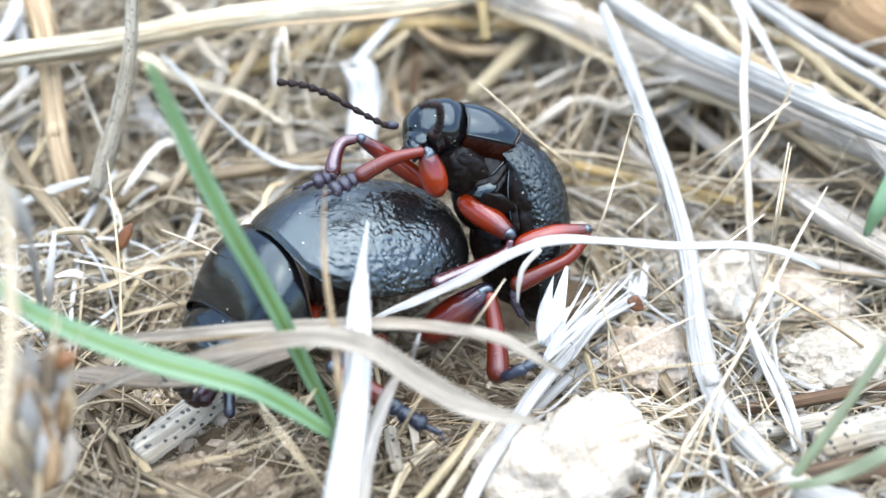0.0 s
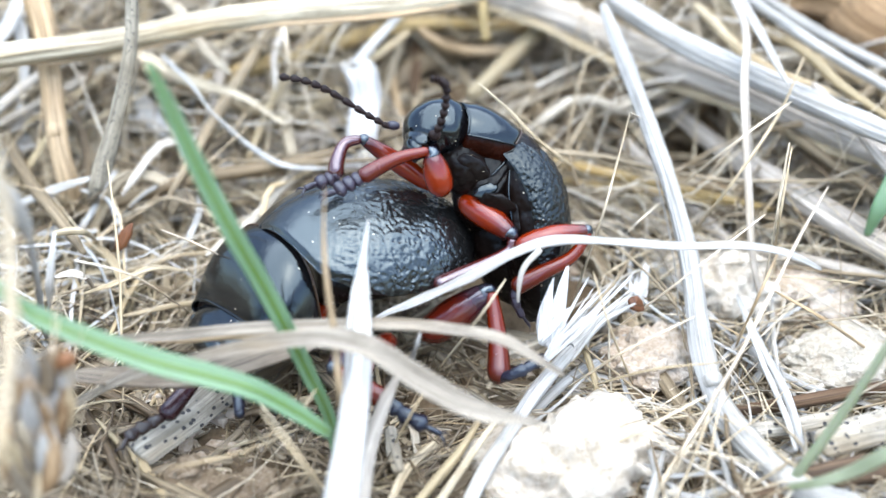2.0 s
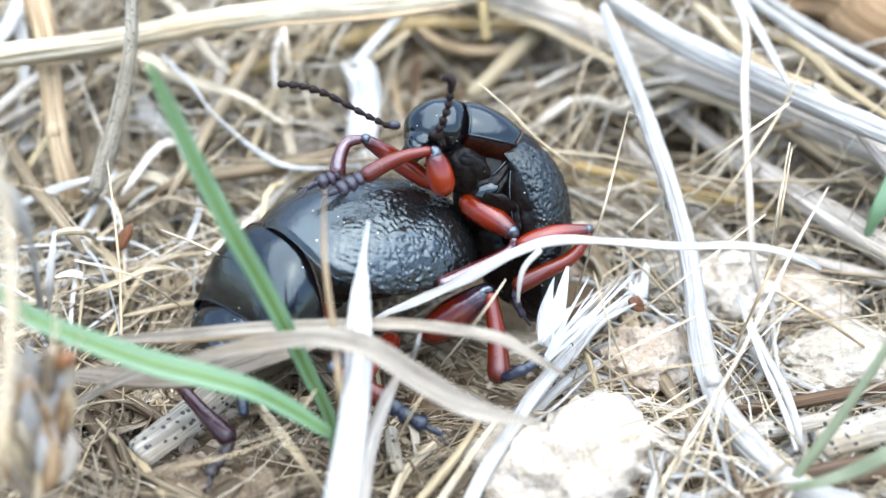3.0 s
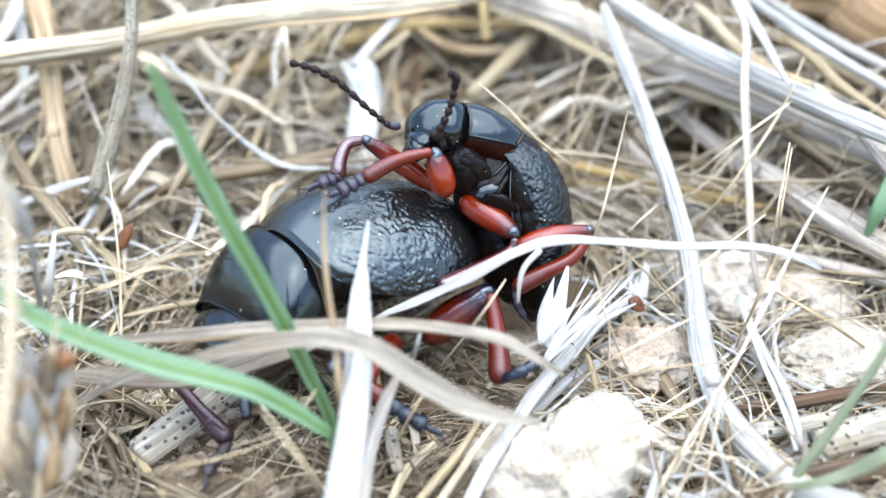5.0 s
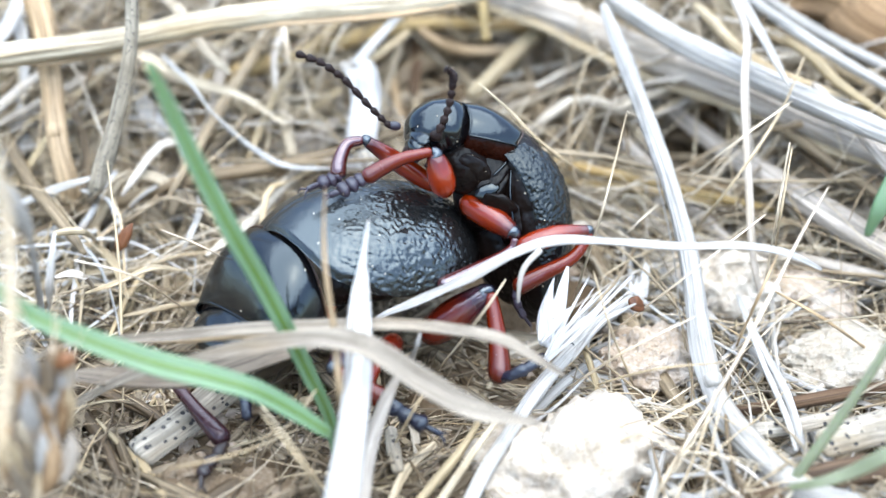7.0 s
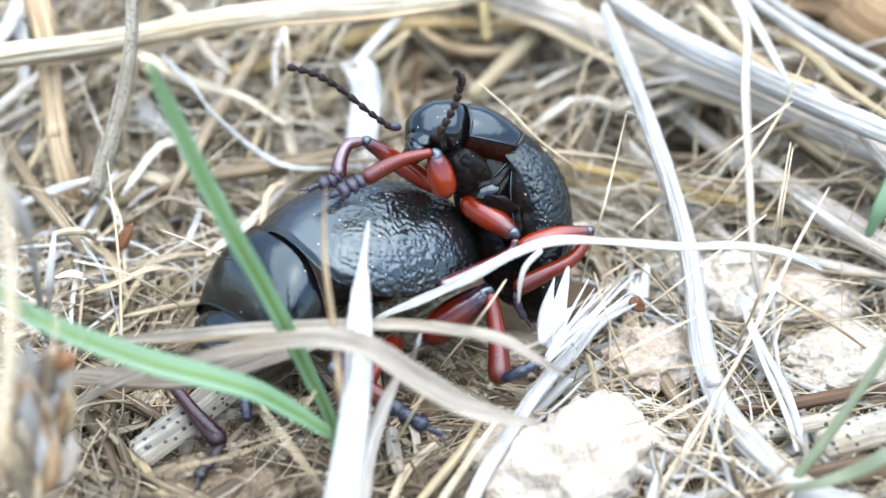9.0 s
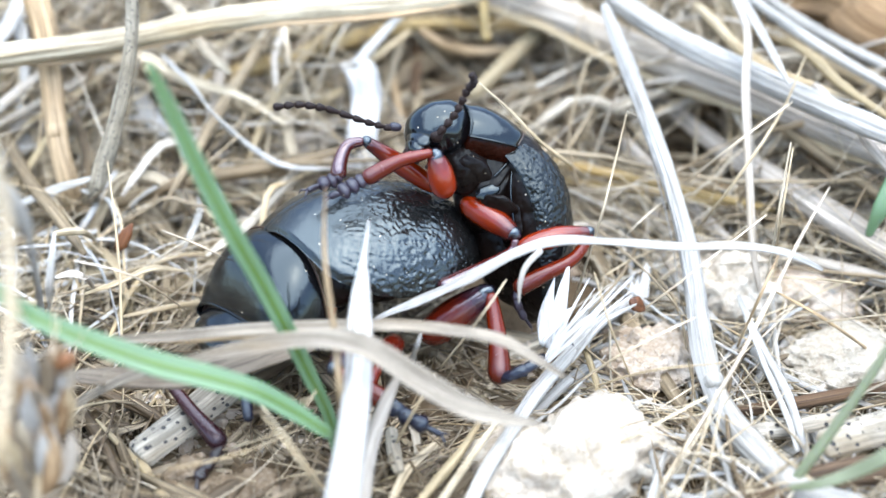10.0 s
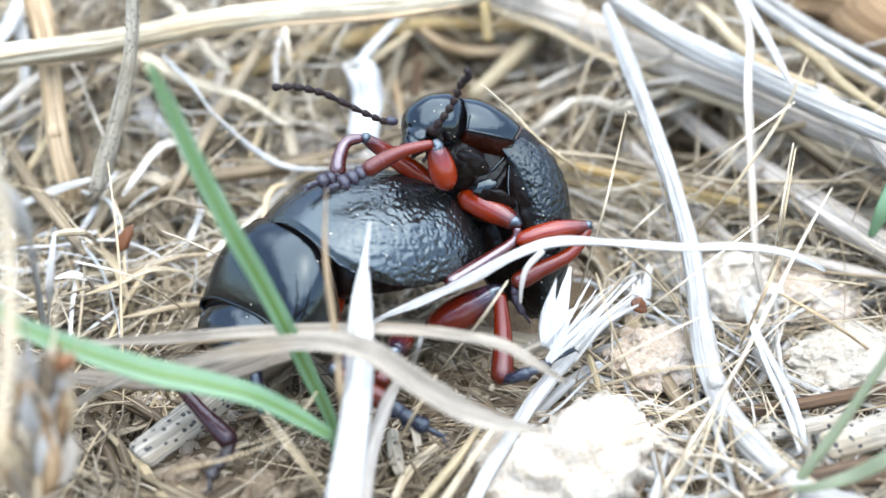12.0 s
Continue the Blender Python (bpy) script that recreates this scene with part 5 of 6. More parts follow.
lay("straw_stalk", [(-0.29, -7.88, 0.72), (-1.28, -9.27, 0.71), (-1.82, -10.92, 0.71)], [0.3, 0.36, 0.25], M_PALE, "broken yellow straw on the soil", "straw", flat=0.5)
lay("dry_grass", [(-14.54, 3.69, 5.38), (-15.46, 3.27, 5.28), (-16.76, 3.66, 4.67), (-18.48, 3.62, 3.96)], [0.14, 0.34, 0.54, 0.34], M_WHITE, "small white shred of dry leaf", "grass blade", flat=0.2)
lay("dry_grass", [(-10.99, 5.08, 3.59), (-10.73, 4.03, 3.34), (-10.86, 2.63, 3.04), (-11.32, 2.26, 2.27)], [0.08, 0.30, 0.34, 0.10], M_WHITE, "small curled white bract", "grass blade", flat=0.2, fold=0.3)
lay("dry_grass", [(-17.15, 3.09, 3.13), (-16.43, 2.74, 3.06), (-15.67, 2.60, 3.04), (-15.00, 2.88, 3.09)], [0.25, 0.44, 0.39, 0.20], M_WHITE, "small white shred of dry leaf", "grass blade", flat=0.3)
lay("straw_stalk", [(-16.88, 2.87, 2.81), (-16.20, 3.08, 2.85), (-15.56, 3.01, 2.84)], [0.39, 0.44, 0.29], M_YELLOW, "short stub of yellow straw", "straw")
lay("straw_stalk", [(-21.05, 7.57, 4.97), (-19.16, 9.40, 5.50), (-17.08, 12.97, 5.89)], [0.67, 0.79, 0.83], M_GREY, "grey straw at the litter's edge", "straw")
lay("straw_stalk", [(-22.04, 10.67, 5.17), (-19.25, 9.19, 4.72), (-17.95, 6.47, 3.22)], [0.54, 0.64, 0.57], M_PALE, "grey straw at the litter's edge", "straw")
lay("dry_grass", [(-20.71, 9.50, 8.30), (-20.02, 10.53, 9.25), (-19.96, 12.15, 9.71), (-19.95, 13.83, 10.20)], [0.41, 0.78, 0.79, 0.38], M_WHITE, "pale blade at the litter's edge", "grass blade", flat=0.2)
lay("straw_stalk", [(-16.71, 7.34, 2.72), (-16.01, 9.72, 4.15), (-14.65, 13.36, 6.02)], [0.69, 0.75, 0.73], M_PALE, "pale straw behind the tan stalk", "straw")
lay("straw_stalk", [(-9.60, 7.34, 2.72), (-8.47, 9.14, 3.24), (-5.06, 11.09, 4.21)], [0.58, 0.70, 0.66], M_GREY, "soft grey straw behind the beetles", "straw")
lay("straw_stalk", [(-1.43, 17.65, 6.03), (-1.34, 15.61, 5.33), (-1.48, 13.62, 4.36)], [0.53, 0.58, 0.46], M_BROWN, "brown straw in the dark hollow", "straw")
lay("straw_stalk", [(-2.72, 15.21, 5.19), (-2.38, 13.25, 4.54), (-2.00, 11.34, 3.62)], [0.41, 0.45, 0.39], M_TAN, "tan straw in the dark hollow", "straw")
lay("straw_stalk", [(8.48, 9.35, 4.04), (10.36, 6.99, 2.92), (12.90, 3.44, 1.79)], [0.64, 0.68, 0.60], M_GREY, "weathered straw low in the litter", "straw")
lay("straw_stalk", [(9.78, 8.42, 3.02), (12.50, 7.17, 2.82), (16.63, 6.81, 2.72)], [0.43, 0.53, 0.47], M_TAN, "weathered straw low in the litter", "straw")
lay("straw_stalk", [(16.73, 4.85, 2.09), (18.66, 6.82, 3.02), (22.00, 9.72, 4.15)], [0.51, 0.57, 0.49], M_PALE, "pale straw low in the litter", "straw")
lay("straw_stalk", [(5.57, -2.60, 1.40), (5.82, -6.52, 1.23), (4.56, -8.78, 1.06)], [0.27, 0.29, 0.24], M_PALE, "pale bent straw before the stones", "straw")
AWN_A = lay("awn", [(7.02, 0.35, 10.02), (6.48, -0.85, 8.17), (5.89, -2.30, 6.67), (5.48, 0.43, 0.88)], [0.05, 0.08, 0.10, 0.09], M_AWN, "long pale awn standing over straw", "awn")
AWN_B = lay("awn", [(7.02, 0.35, 10.02), (7.24, 0.30, 9.94), (9.88, 12.19, 3.75)], [0.08, 0.08, 0.06], M_AWN, "bent tip of a pale awn", "awn")
lay("awn", [(13.53, 0.60, 8.57), (13.10, -0.68, 7.33), (12.67, -2.02, 6.37), (13.74, 1.13, 0.98)], [0.07, 0.10, 0.10, 0.11], M_AWN, "long pale awn standing over straw", "awn")
lay("awn", [(13.62, 0.48, 8.39), (12.84, -1.91, 6.55), (14.50, 2.89, 1.26)], [0.05, 0.10, 0.11], M_AWN, "long pale awn standing over straw", "awn")
lay("awn", [(14.36, -2.07, 8.13), (13.27, -3.33, 6.93), (12.00, -4.90, 5.24), (10.26, -7.10, 3.32), (7.19, -10.56, 0.34)], [0.06, 0.11, 0.14, 0.17, 0.18], M_AWN, "long golden awn slanting over straw", "awn")
lay("awn", [(15.35, 6.15, 9.76), (14.01, 3.94, 8.20), (11.75, 1.09, 6.58), (10.50, 3.77, 1.43)], [0.07, 0.12, 0.12, 0.11], M_AWN, "long golden awn slanting over straw", "awn")
lay("awn", [(14.48, 4.19, 8.59), (11.64, 2.26, 7.45), (10.46, 7.14, 2.22)], [0.07, 0.10, 0.12], M_AWN, "long golden awn slanting over straw", "awn")
lay("awn", [(9.96, 9.47, 5.52), (11.13, 10.29, 5.77), (12.21, 11.09, 6.01)], [0.08, 0.10, 0.08], M_AWN, "bent golden awn in the litter", "awn")
lay("awn", [(12.21, 11.09, 6.01), (11.75, 8.46, 4.50), (11.41, 6.47, 3.22)], [0.08, 0.10, 0.12], M_AWN, "bent golden awn in the litter", "awn")
lay("awn", [(1.38, 2.33, 10.32), (2.61, 2.19, 9.18), (4.05, 2.34, 7.58), (7.36, 7.86, 2.42)], [0.07, 0.14, 0.16, 0.16], M_AWN, "pale awn beside the male beetle", "awn")
lay("awn", [(-7.85, 14.06, 8.97), (-7.41, 11.61, 8.24), (-7.15, 10.59, 7.26)], [0.25, 0.22, 0.16], M_AWN, "pale awn hanging over the litter", "awn")
lay("awn", [(-7.05, 11.98, 6.99), (-6.58, 10.90, 5.95), (-6.09, 9.56, 4.83)], [0.08, 0.10, 0.10], M_AWN, "pale awn hanging over the litter", "awn")
lay("awn", [(5.47, -4.62, 6.04), (6.03, -6.06, 4.56), (7.45, -4.32, 0.49)], [0.06, 0.09, 0.08], M_AWN, "pale awn before the stones", "awn")
lay("awn", [(9.17, -5.51, 4.66), (6.44, -6.56, 3.79), (4.76, -4.64, 0.47)], [0.06, 0.09, 0.10], M_AWN, "pale awn before the stones", "awn")
lay("awn", [(10.16, -7.20, 3.91), (7.35, -7.36, 3.66), (5.42, -4.64, 0.47)], [0.06, 0.08, 0.08], M_AWN, "pale awn before the stones", "awn")
lay("awn", [(9.26, -8.16, 3.16), (6.58, -9.37, 2.40), (5.71, -8.04, 0.37)], [0.08, 0.10, 0.09], M_AWN, "pale awn before the stones", "awn")
lay("awn", [(9.81, -8.21, 3.46), (9.36, -9.48, 2.24), (8.91, -10.83, 0.34)], [0.06, 0.09, 0.10], M_AWN, "pale awn before the stones", "awn")
lay("awn", [(9.57, -8.21, 3.46), (8.93, -9.48, 2.24), (7.93, -10.83, 0.34)], [0.06, 0.10, 0.12], M_AWN, "pale awn before the stones", "awn")
lay("awn", [(12.58, -0.93, 6.21), (8.76, -4.02, 5.13), (6.91, -1.30, 0.70)], [0.07, 0.08, 0.09], M_AWN, "pale awn before the stones", "awn")
lay("awn", [(12.55, -3.33, 6.19), (11.54, -4.85, 4.95), (11.85, -2.32, 0.61)], [0.08, 0.12, 0.11], M_TAN, "dark brown awn before the stones", "awn")
lay("awn", [(12.13, -3.90, 5.31), (14.02, -3.95, 5.24), (18.50, 1.66, 1.06)], [0.06, 0.08, 0.11], M_AWN, "pale awn over the stones", "awn")
lay("awn", [(12.34, -4.19, 4.87), (13.70, -5.51, 4.66), (17.33, -2.39, 0.60)], [0.08, 0.14, 0.14], M_TAN, "brown awn over the stones", "awn")
lay("awn", [(13.49, -5.65, 4.46), (14.72, -5.56, 4.60), (18.71, -0.13, 0.82)], [0.06, 0.08, 0.09], M_AWN, "pale awn over the stones", "awn")
lay("awn", [(2.27, -4.95, 5.90), (1.33, -6.16, 5.14), (-0.20, -3.50, 0.53)], [0.08, 0.10, 0.10], M_AWN, "pale awn over a red leg", "awn")
lay("awn", [(-0.28, -8.04, 4.08), (-1.05, -9.09, 3.19), (-1.94, -8.04, 0.37)], [0.09, 0.10, 0.09], M_AWN, "pale awn under a dry leaf", "awn")
lay("awn", [(-0.76, -7.45, 5.36), (-0.94, -7.77, 4.87), (-1.39, -3.66, 0.52)], [0.08, 0.18, 0.20], M_WHITE, "white pointed tip of an awn", "awn")
lay("awn", [(-13.45, -4.39, 6.39), (-11.19, -4.73, 5.87), (-10.43, -0.26, 0.80)], [0.06, 0.09, 0.07], M_AWN, "pale awn on the litter", "awn")
lay("awn", [(-14.11, 3.17, 4.56), (-13.40, 1.46, 4.21), (-12.65, -1.81, 3.06)], [0.07, 0.11, 0.09], M_AWN, "pale awn on the litter", "awn")
lay("awn", [(-11.38, 3.78, 3.28), (-10.13, 2.98, 3.11), (-9.24, 3.13, 2.44)], [0.05, 0.09, 0.07], M_AWN, "pale awn on the litter", "awn")
lay("awn", [(-16.65, 3.17, 4.56), (-15.08, 1.62, 3.55), (-13.85, 0.90, 2.74)], [0.07, 0.09, 0.07], M_AWN, "pale awn on the litter", "awn")
lay("awn", [(-4.28, -9.29, 4.36), (-5.42, -10.02, 3.24), (-8.35, -8.04, 0.37)], [0.07, 0.09, 0.08], M_AWN, "pale awn on the litter", "awn")
lay("awn", [(-9.01, -11.48, 2.83), (-6.59, -11.17, 3.30), (-4.78, -6.38, 0.41)], [0.06, 0.08, 0.08], M_AWN, "pale awn on the litter", "awn")
lay("awn", [(-6.57, -9.29, 4.36), (-4.96, -10.78, 3.18), (-3.81, -10.56, 0.34)], [0.07, 0.08, 0.07], M_AWN, "pale awn on the litter", "awn")
lay("awn", [(-6.12, -10.01, 3.99), (-4.54, -11.48, 2.83), (-3.99, -10.83, 0.34)], [0.07, 0.11, 0.10], M_AWN, "pale awn at the bottom", "awn")
lay("dry_grass", [(-17.65, 10.90, 7.35), (-15.42, 10.90, 8.03), (-13.68, 10.28, 7.85), (-11.61, 9.60, 6.97), (-9.32, 9.53, 6.25), (-7.31, 8.59, 5.26)], [0.3, 0.45, 0.55, 0.55, 0.4, 0.2], M_PALE, "white curved blade behind the stalks", "grass blade", flat=0.25)
lay("dry_grass", [(-21.42, 5.60, 3.72), (-19.76, 8.03, 4.38), (-18.52, 9.49, 4.81), (-17.17, 10.67, 5.17)], [0.76, 1.05, 0.96, 0.54], M_WHITE, "white broad blade low beside the tan stalk", "grass blade", flat=0.2)
lay("dry_grass", [(-20.60, 13.11, 9.34), (-19.71, 11.07, 8.75), (-19.43, 10.05, 7.78), (-19.58, 8.49, 5.95)], [0.43, 0.63, 0.52, 0.36], M_WHITE, "pale upright blade behind the tan stalk", "grass blade", flat=0.3)
lay("dry_grass", [(-15.05, 12.19, 5.65), (-14.07, 10.30, 5.05), (-12.83, 8.97, 4.65), (-11.32, 8.91, 3.91)], [0.66, 0.92, 0.80, 0.48], M_WHITE, "soft white blade behind the green one", "grass blade", flat=0.2)
lay("dry_grass", [(-13.72, -9.61, 13.04), (-12.99, -9.59, 12.16), (-12.85, -9.34, 10.71), (-13.47, -7.93, 8.29), (-14.93, -4.71, 4.07), (-16.26, -1.58, 0.62)], [0.3, 0.6, 0.7, 0.55, 0.4, 0.3], M_WHITE, "soft white blade close to the lens", "grass blade", flat=0.2, fold=0.3)
lay("dry_grass", [(-13.44, -5.55, 8.28), (-13.55, -6.17, 7.33), (-13.80, -6.40, 6.05), (-14.70, -4.88, 3.81), (-16.17, -1.74, 0.74)], [0.12, 0.3, 0.32, 0.25, 0.2], M_PAPER, "narrow white blade standing beside the lens", "grass blade", flat=0.3)
lay("dry_grass", [(-14.64, -3.41, 4.97), (-13.94, -3.51, 5.19), (-13.45, -3.46, 4.90), (-14.28, -0.57, 2.18)], [0.12, 0.36, 0.22, 0.06], M_GREY, "white torn scale on the litter", "grass blade", flat=0.2, fold=0.3)
lay("straw_stalk", [(-15.54, -0.50, 5.05), (-14.91, -0.43, 5.14), (-14.34, -0.29, 5.00), (-14.83, 2.25, 2.85)], [0.25, 0.36, 0.3, 0.1], M_CREAM, "cream broken straw end on the litter", "straw")
lay("awn", [(-13.52, 1.53, 7.24), (-12.82, -0.93, 6.21), (-12.43, -2.60, 4.94), (-12.28, -3.90, 3.48), (-12.35, -4.45, 1.72), (-12.67, -4.04, -0.04)], [0.05, 0.09, 0.11, 0.12, 0.11, 0.1], M_AWN, "tall yellow-brown awn standing in the litter", "awn")
lay("awn", [(-11.04, -1.10, 5.59), (-9.96, -1.64, 5.49), (-9.00, -2.04, 5.25), (-8.29, -0.77, 3.71)], [0.05, 0.08, 0.08, 0.07], M_AWN, "pale awn beside the beetle", "awn")
lay("straw_stalk", [(-10.67, 0.35, 2.68), (-11.83, -0.41, 3.34), (-12.87, -1.72, 3.54), (-14.12, -2.21, 3.33)], [0.12, 0.28, 0.26, 0.12], M_PALE, "pale bent straw behind the green blade", "straw", flat=0.3)


# ---- stones, clods, seeds ----
stone("stone", (4.75, -8.08, -1.00), (3.7, 3.0, 2.6), M_LIME, "chalky white limestone lying in the straw", "stone", 3, 0.34, group="stones in the straw")
stone("stone", (12.32, 1.40, 1.09), (2.1, 1.7, 1.5), M_LIME, "chalky white pebble under the grass stem", "stone", 8, 0.3, group="stones in the straw")
stone("stone", (10.20, 2.53, 1.06), (0.9, 0.8, 0.8), M_LIME, "small white pebble beside the husks", "stone", 9, 0.3, group="stones in the straw")
stone("stone", (16.69, -2.53, 0.19), (2.8, 1.9, 1.2), M_CHALK, "flat pale stone among straws", "stone", 12, 0.25, group="stones in the straw")
stone("soil_clod", (8.30, -2.53, 0.19), (2.2, 1.9, 1.3), M_CLOD, "reddish crumbly clod of dry clay", "soil clod", 21, 0.4, group="clods of soil")
stone("soil_clod", (-0.53, -5.07, -0.03), (0.9, 0.8, 0.6), M_SOIL, "small brown clod of soil", "soil clod", 22, 0.4, group="clods of soil")
stone("soil_clod", (-6.21, -8.96, -0.15), (1.2, 1.0, 0.7), M_SOIL, "brown clod of soil under fibres", "soil clod", 23, 0.4, group="clods of soil")
stone("soil_clod", (-6.61, -9.71, -0.01), (1.5, 1.0, 0.6), M_LOAM, "light-brown clod of dry soil", "soil clod", 26, 0.45, group="clods of soil")
stone("soil_clod", (-9.16, -9.53, -0.08), (1.2, 0.9, 0.5), M_LOAM, "light-brown clod of dry soil", "soil clod", 27, 0.45, group="clods of soil")
stone("soil_clod", (5.05, -4.18, 0.08), (0.7, 0.6, 0.5), M_LIME, "pale crumb of chalky soil", "soil clod", 24, 0.35, group="clods of soil")
stone("soil_clod", (15.44, 1.46, 0.75), (2.2, 1.7, 1.0), M_CLOD, "brown clod of soil beside a stone", "soil clod", 25, 0.4, group="clods of soil")
rnd = random.Random(12)
for k in range(15):
    x, y, r = rnd.uniform(-9.5, -0.5), rnd.uniform(-12.5, -7.5), rnd.uniform(0.3, 0.75)
    stone("soil_clod", (x, y, rough_ground(x, y) + r * 0.2), (r, r * rnd.uniform(0.7, 1), r * 0.7), (M_LOAM, M_CLOD, M_SOIL)[k % 3], "small crumbly clod of dry brown soil", "soil clod", 40 + k, 0.5, group="clods of soil", turn=rnd.uniform(0, 3))
for at, tilt, label in (((-12.84, 0.27, 4.40), (0.35, 0.1, 0.6), "small reddish-brown grass seed"), ((7.46, -3.83, 3.96), (0.3, 0.0, -0.25), "reddish-brown seed scale between stones")):
    at, tilt = Vector(at), Vector(tilt)
    thing("seed", strand([at - tilt, at - tilt * 0.4, at + tilt * 0.3, at + tilt], (0.2, 0.64, 0.52, 0.08), 0.55, 0.3, rough=0.3, seed=3, n=16, sides=14), M_SEED, label, "seed", "brown seeds", pivot=at)
lay("dead_wood", [(14.37, 16.61, 10.81), (16.80, 15.55, 9.74), (19.07, 14.54, 8.73), (22.23, 13.26, 7.49), (25.34, 11.75, 6.27)], [3.0, 3.4, 3.6, 3.5, 3.2], M_BARK, "piece of brown weathered wood behind the straw", "dead wood", flat=0.7, rough=0.2, sides=18, n=40)


def frayed_husk(base, tips, label, seed, wide=(0.3, 0.65), each=4):
    """A spikelet torn into a fan of bracts: each bract is a part."""
    b = root("grass_husk", base, label, "husk", "frayed husks")
    rnd, base = random.Random(seed), Vector(base)
    for tip in tips:
        tip = Vector(tip)
        for k in range(each):
            end = tip + Vector((rnd.gauss(0, 0.22), rnd.gauss(0, 0.2), rnd.gauss(0, 0.22)))
            mid = base.lerp(end, 0.5) + Vector((rnd.gauss(0, 0.1), rnd.gauss(0, 0.1), rnd.gauss(0, 0.1)))
            w = rnd.uniform(*wide)
            part("bract", strand([base, base.lerp(mid, 0.5), mid, mid.lerp(end, 0.6), end], (w * 0.6, w, w * 0.8, w * 0.42, 0.02), 0.18, 0.2, (rnd.gauss(0, 0.3), -0.6, 0.7), rnd.gauss(0, 0.5), 8, 14, 0.15, seed + k, 0.3), M_BRACT, b)


frayed_husk((3.86, -4.91, 2.85), [(4.63, -4.01, 5.88), (4.40, -4.51, 5.47), (4.72, -5.10, 4.75)], "frayed white husk of a grass spikelet", 3, (0.7, 1.0), 2)
frayed_husk((3.63, -5.51, 2.29), [(7.12, -4.46, 5.74), (6.36, -4.79, 5.41), (5.57, -5.35, 4.92), (5.58, -4.52, 5.28)], "torn white husk with slender bracts", 7, (0.1, 0.24), 4)
frayed_husk((7.98, -0.26, 0.80), [(8.75, 1.14, 2.43), (8.30, 0.45, 2.33)], "bluish-white torn husk beside a pebble", 9)


def seed_head():
    """Ear of dry husks close to the lens."""
    b = root("grass_ear", (-12.41, -13.51, 4.30), "dry brown and white grass seed head, out of focus", "seed head")
    low, high = Vector((-12.48, -13.71, 3.98)), Vector((-12.03, -11.44, 7.47))
    part("stem", strand([(-12.76, -19.38, -5.67), (-12.78, -16.15, -0.33), low, low.lerp(high, 0.5) + Vector((0.1, 0, 0)), high], (0.3, 0.32, 0.2), 1.0), M_PALE, b)
    rnd = random.Random(4)
    for k in range(34):
        t = k / 33
        base = low.lerp(high, t * 0.82) + Vector((0, 0, -0.3))
        side = (1 if k % 2 else -1) * rnd.uniform(0.2, 1.15) * (1.1 - 0.4 * t)
        tip = base + Vector((side + 0.1, rnd.uniform(-0.3, 0.4), rnd.uniform(1.4, 2.4)))
        w = rnd.uniform(0.4, 0.72)
        husk = part("husk", strand([base, base.lerp(tip, 0.35) + Vector((side * 0.35, -0.12, 0)), base.lerp(tip, 0.7) + Vector((side * 0.3, -0.1, 0)), tip], (0.12, w, w * 0.8, 0.04), 0.4, 0.3, ends=0.4, twist=rnd.uniform(-0.5, 0.5), n=16),
                    (M_OLDLEAF, M_HUSK, M_WHITE, M_BARK, M_PALE, M_GREY)[k * 5 // 3 % 6], b)
        if k % 3 == 0:
            part("bristle", strand([tip, tip.lerp(base, -0.4) + Vector((0.1, 0, 0)), tip.lerp(base, -0.9) + Vector((side * 0.4, 0, 0.2))], (0.06, 0.05, 0.02), 1.0, sides=5), M_AWN, husk)
    part("seed", ball((-11.22, -12.36, 8.08), (0.36, 0.24, 0.26), ((0.7, 0, 0.5), (0, -1, 0.2)), rough=0.08), M_SEED, b)


seed_head()


# ---- what moves ----
# the female: seconds, shift in mm, yaw about her tail, pitch (head up)
FEMALE_STEPS = [(0.0, -0.34, -0.14, 0.03, -2.6, -1.2), (1.0, -0.30, -0.12, 0.0, -1.9, -0.6), (1.5, -0.25, -0.11, 0.0, -1.5, -0.5), (2.0, -0.13, -0.05, 0.03, -1.1, -0.4), (2.5, -0.06, 0.0, 0.07, -0.8, 0.1), (3.0, -0.04, 0.0, 0.04, -0.4, 0.1),
                (5.0, 0.0, 0.0, 0.0, 0.0, 0.0), (6.0, 0.0, 0.0, 0.0, 0.0, 0.0), (7.0, 0.0, 0.0, -0.01, 0.0, -0.2), (9.0, 0.0, 0.0, -0.04, 0.0, -0.2), (10.0, 0.02, 0.01, -0.04, 0.1, -0.2), (10.5, 0.05, 0.04, 0.0, 0.3, -0.3),
                (11.0, 0.06, 0.09, 0.11, 1.7, -0.3), (11.5, 0.06, 0.14, 0.25, 3.2, 0.4), (12.0, 0.10, 0.17, 0.37, 3.9, 1.4)]
# the male: seconds, shift in mm, lean
MALE_STEPS = [(0.0, -0.06, 0.0, 0.02, 0.0), (1.5, -0.06, 0.0, 0.0, 0.0), (2.5, -0.03, 0.0, 0.03, 0.0), (3.0, -0.02, 0.0, 0.03, 0.0), (5.0, 0.0, 0.0, 0.0, 0.0), (7.0, 0.0, 0.0, 0.0, 0.0), (10.0, 0.0, 0.0, -0.04, 0.0), (10.5, -0.01, 0.0, -0.02, 0.0),
              (11.0, -0.10, 0.0, 0.10, 0.0), (11.5, -0.16, 0.0, 0.17, 0.0), (12.0, -0.13, 0.0, 0.25, 0.3)]
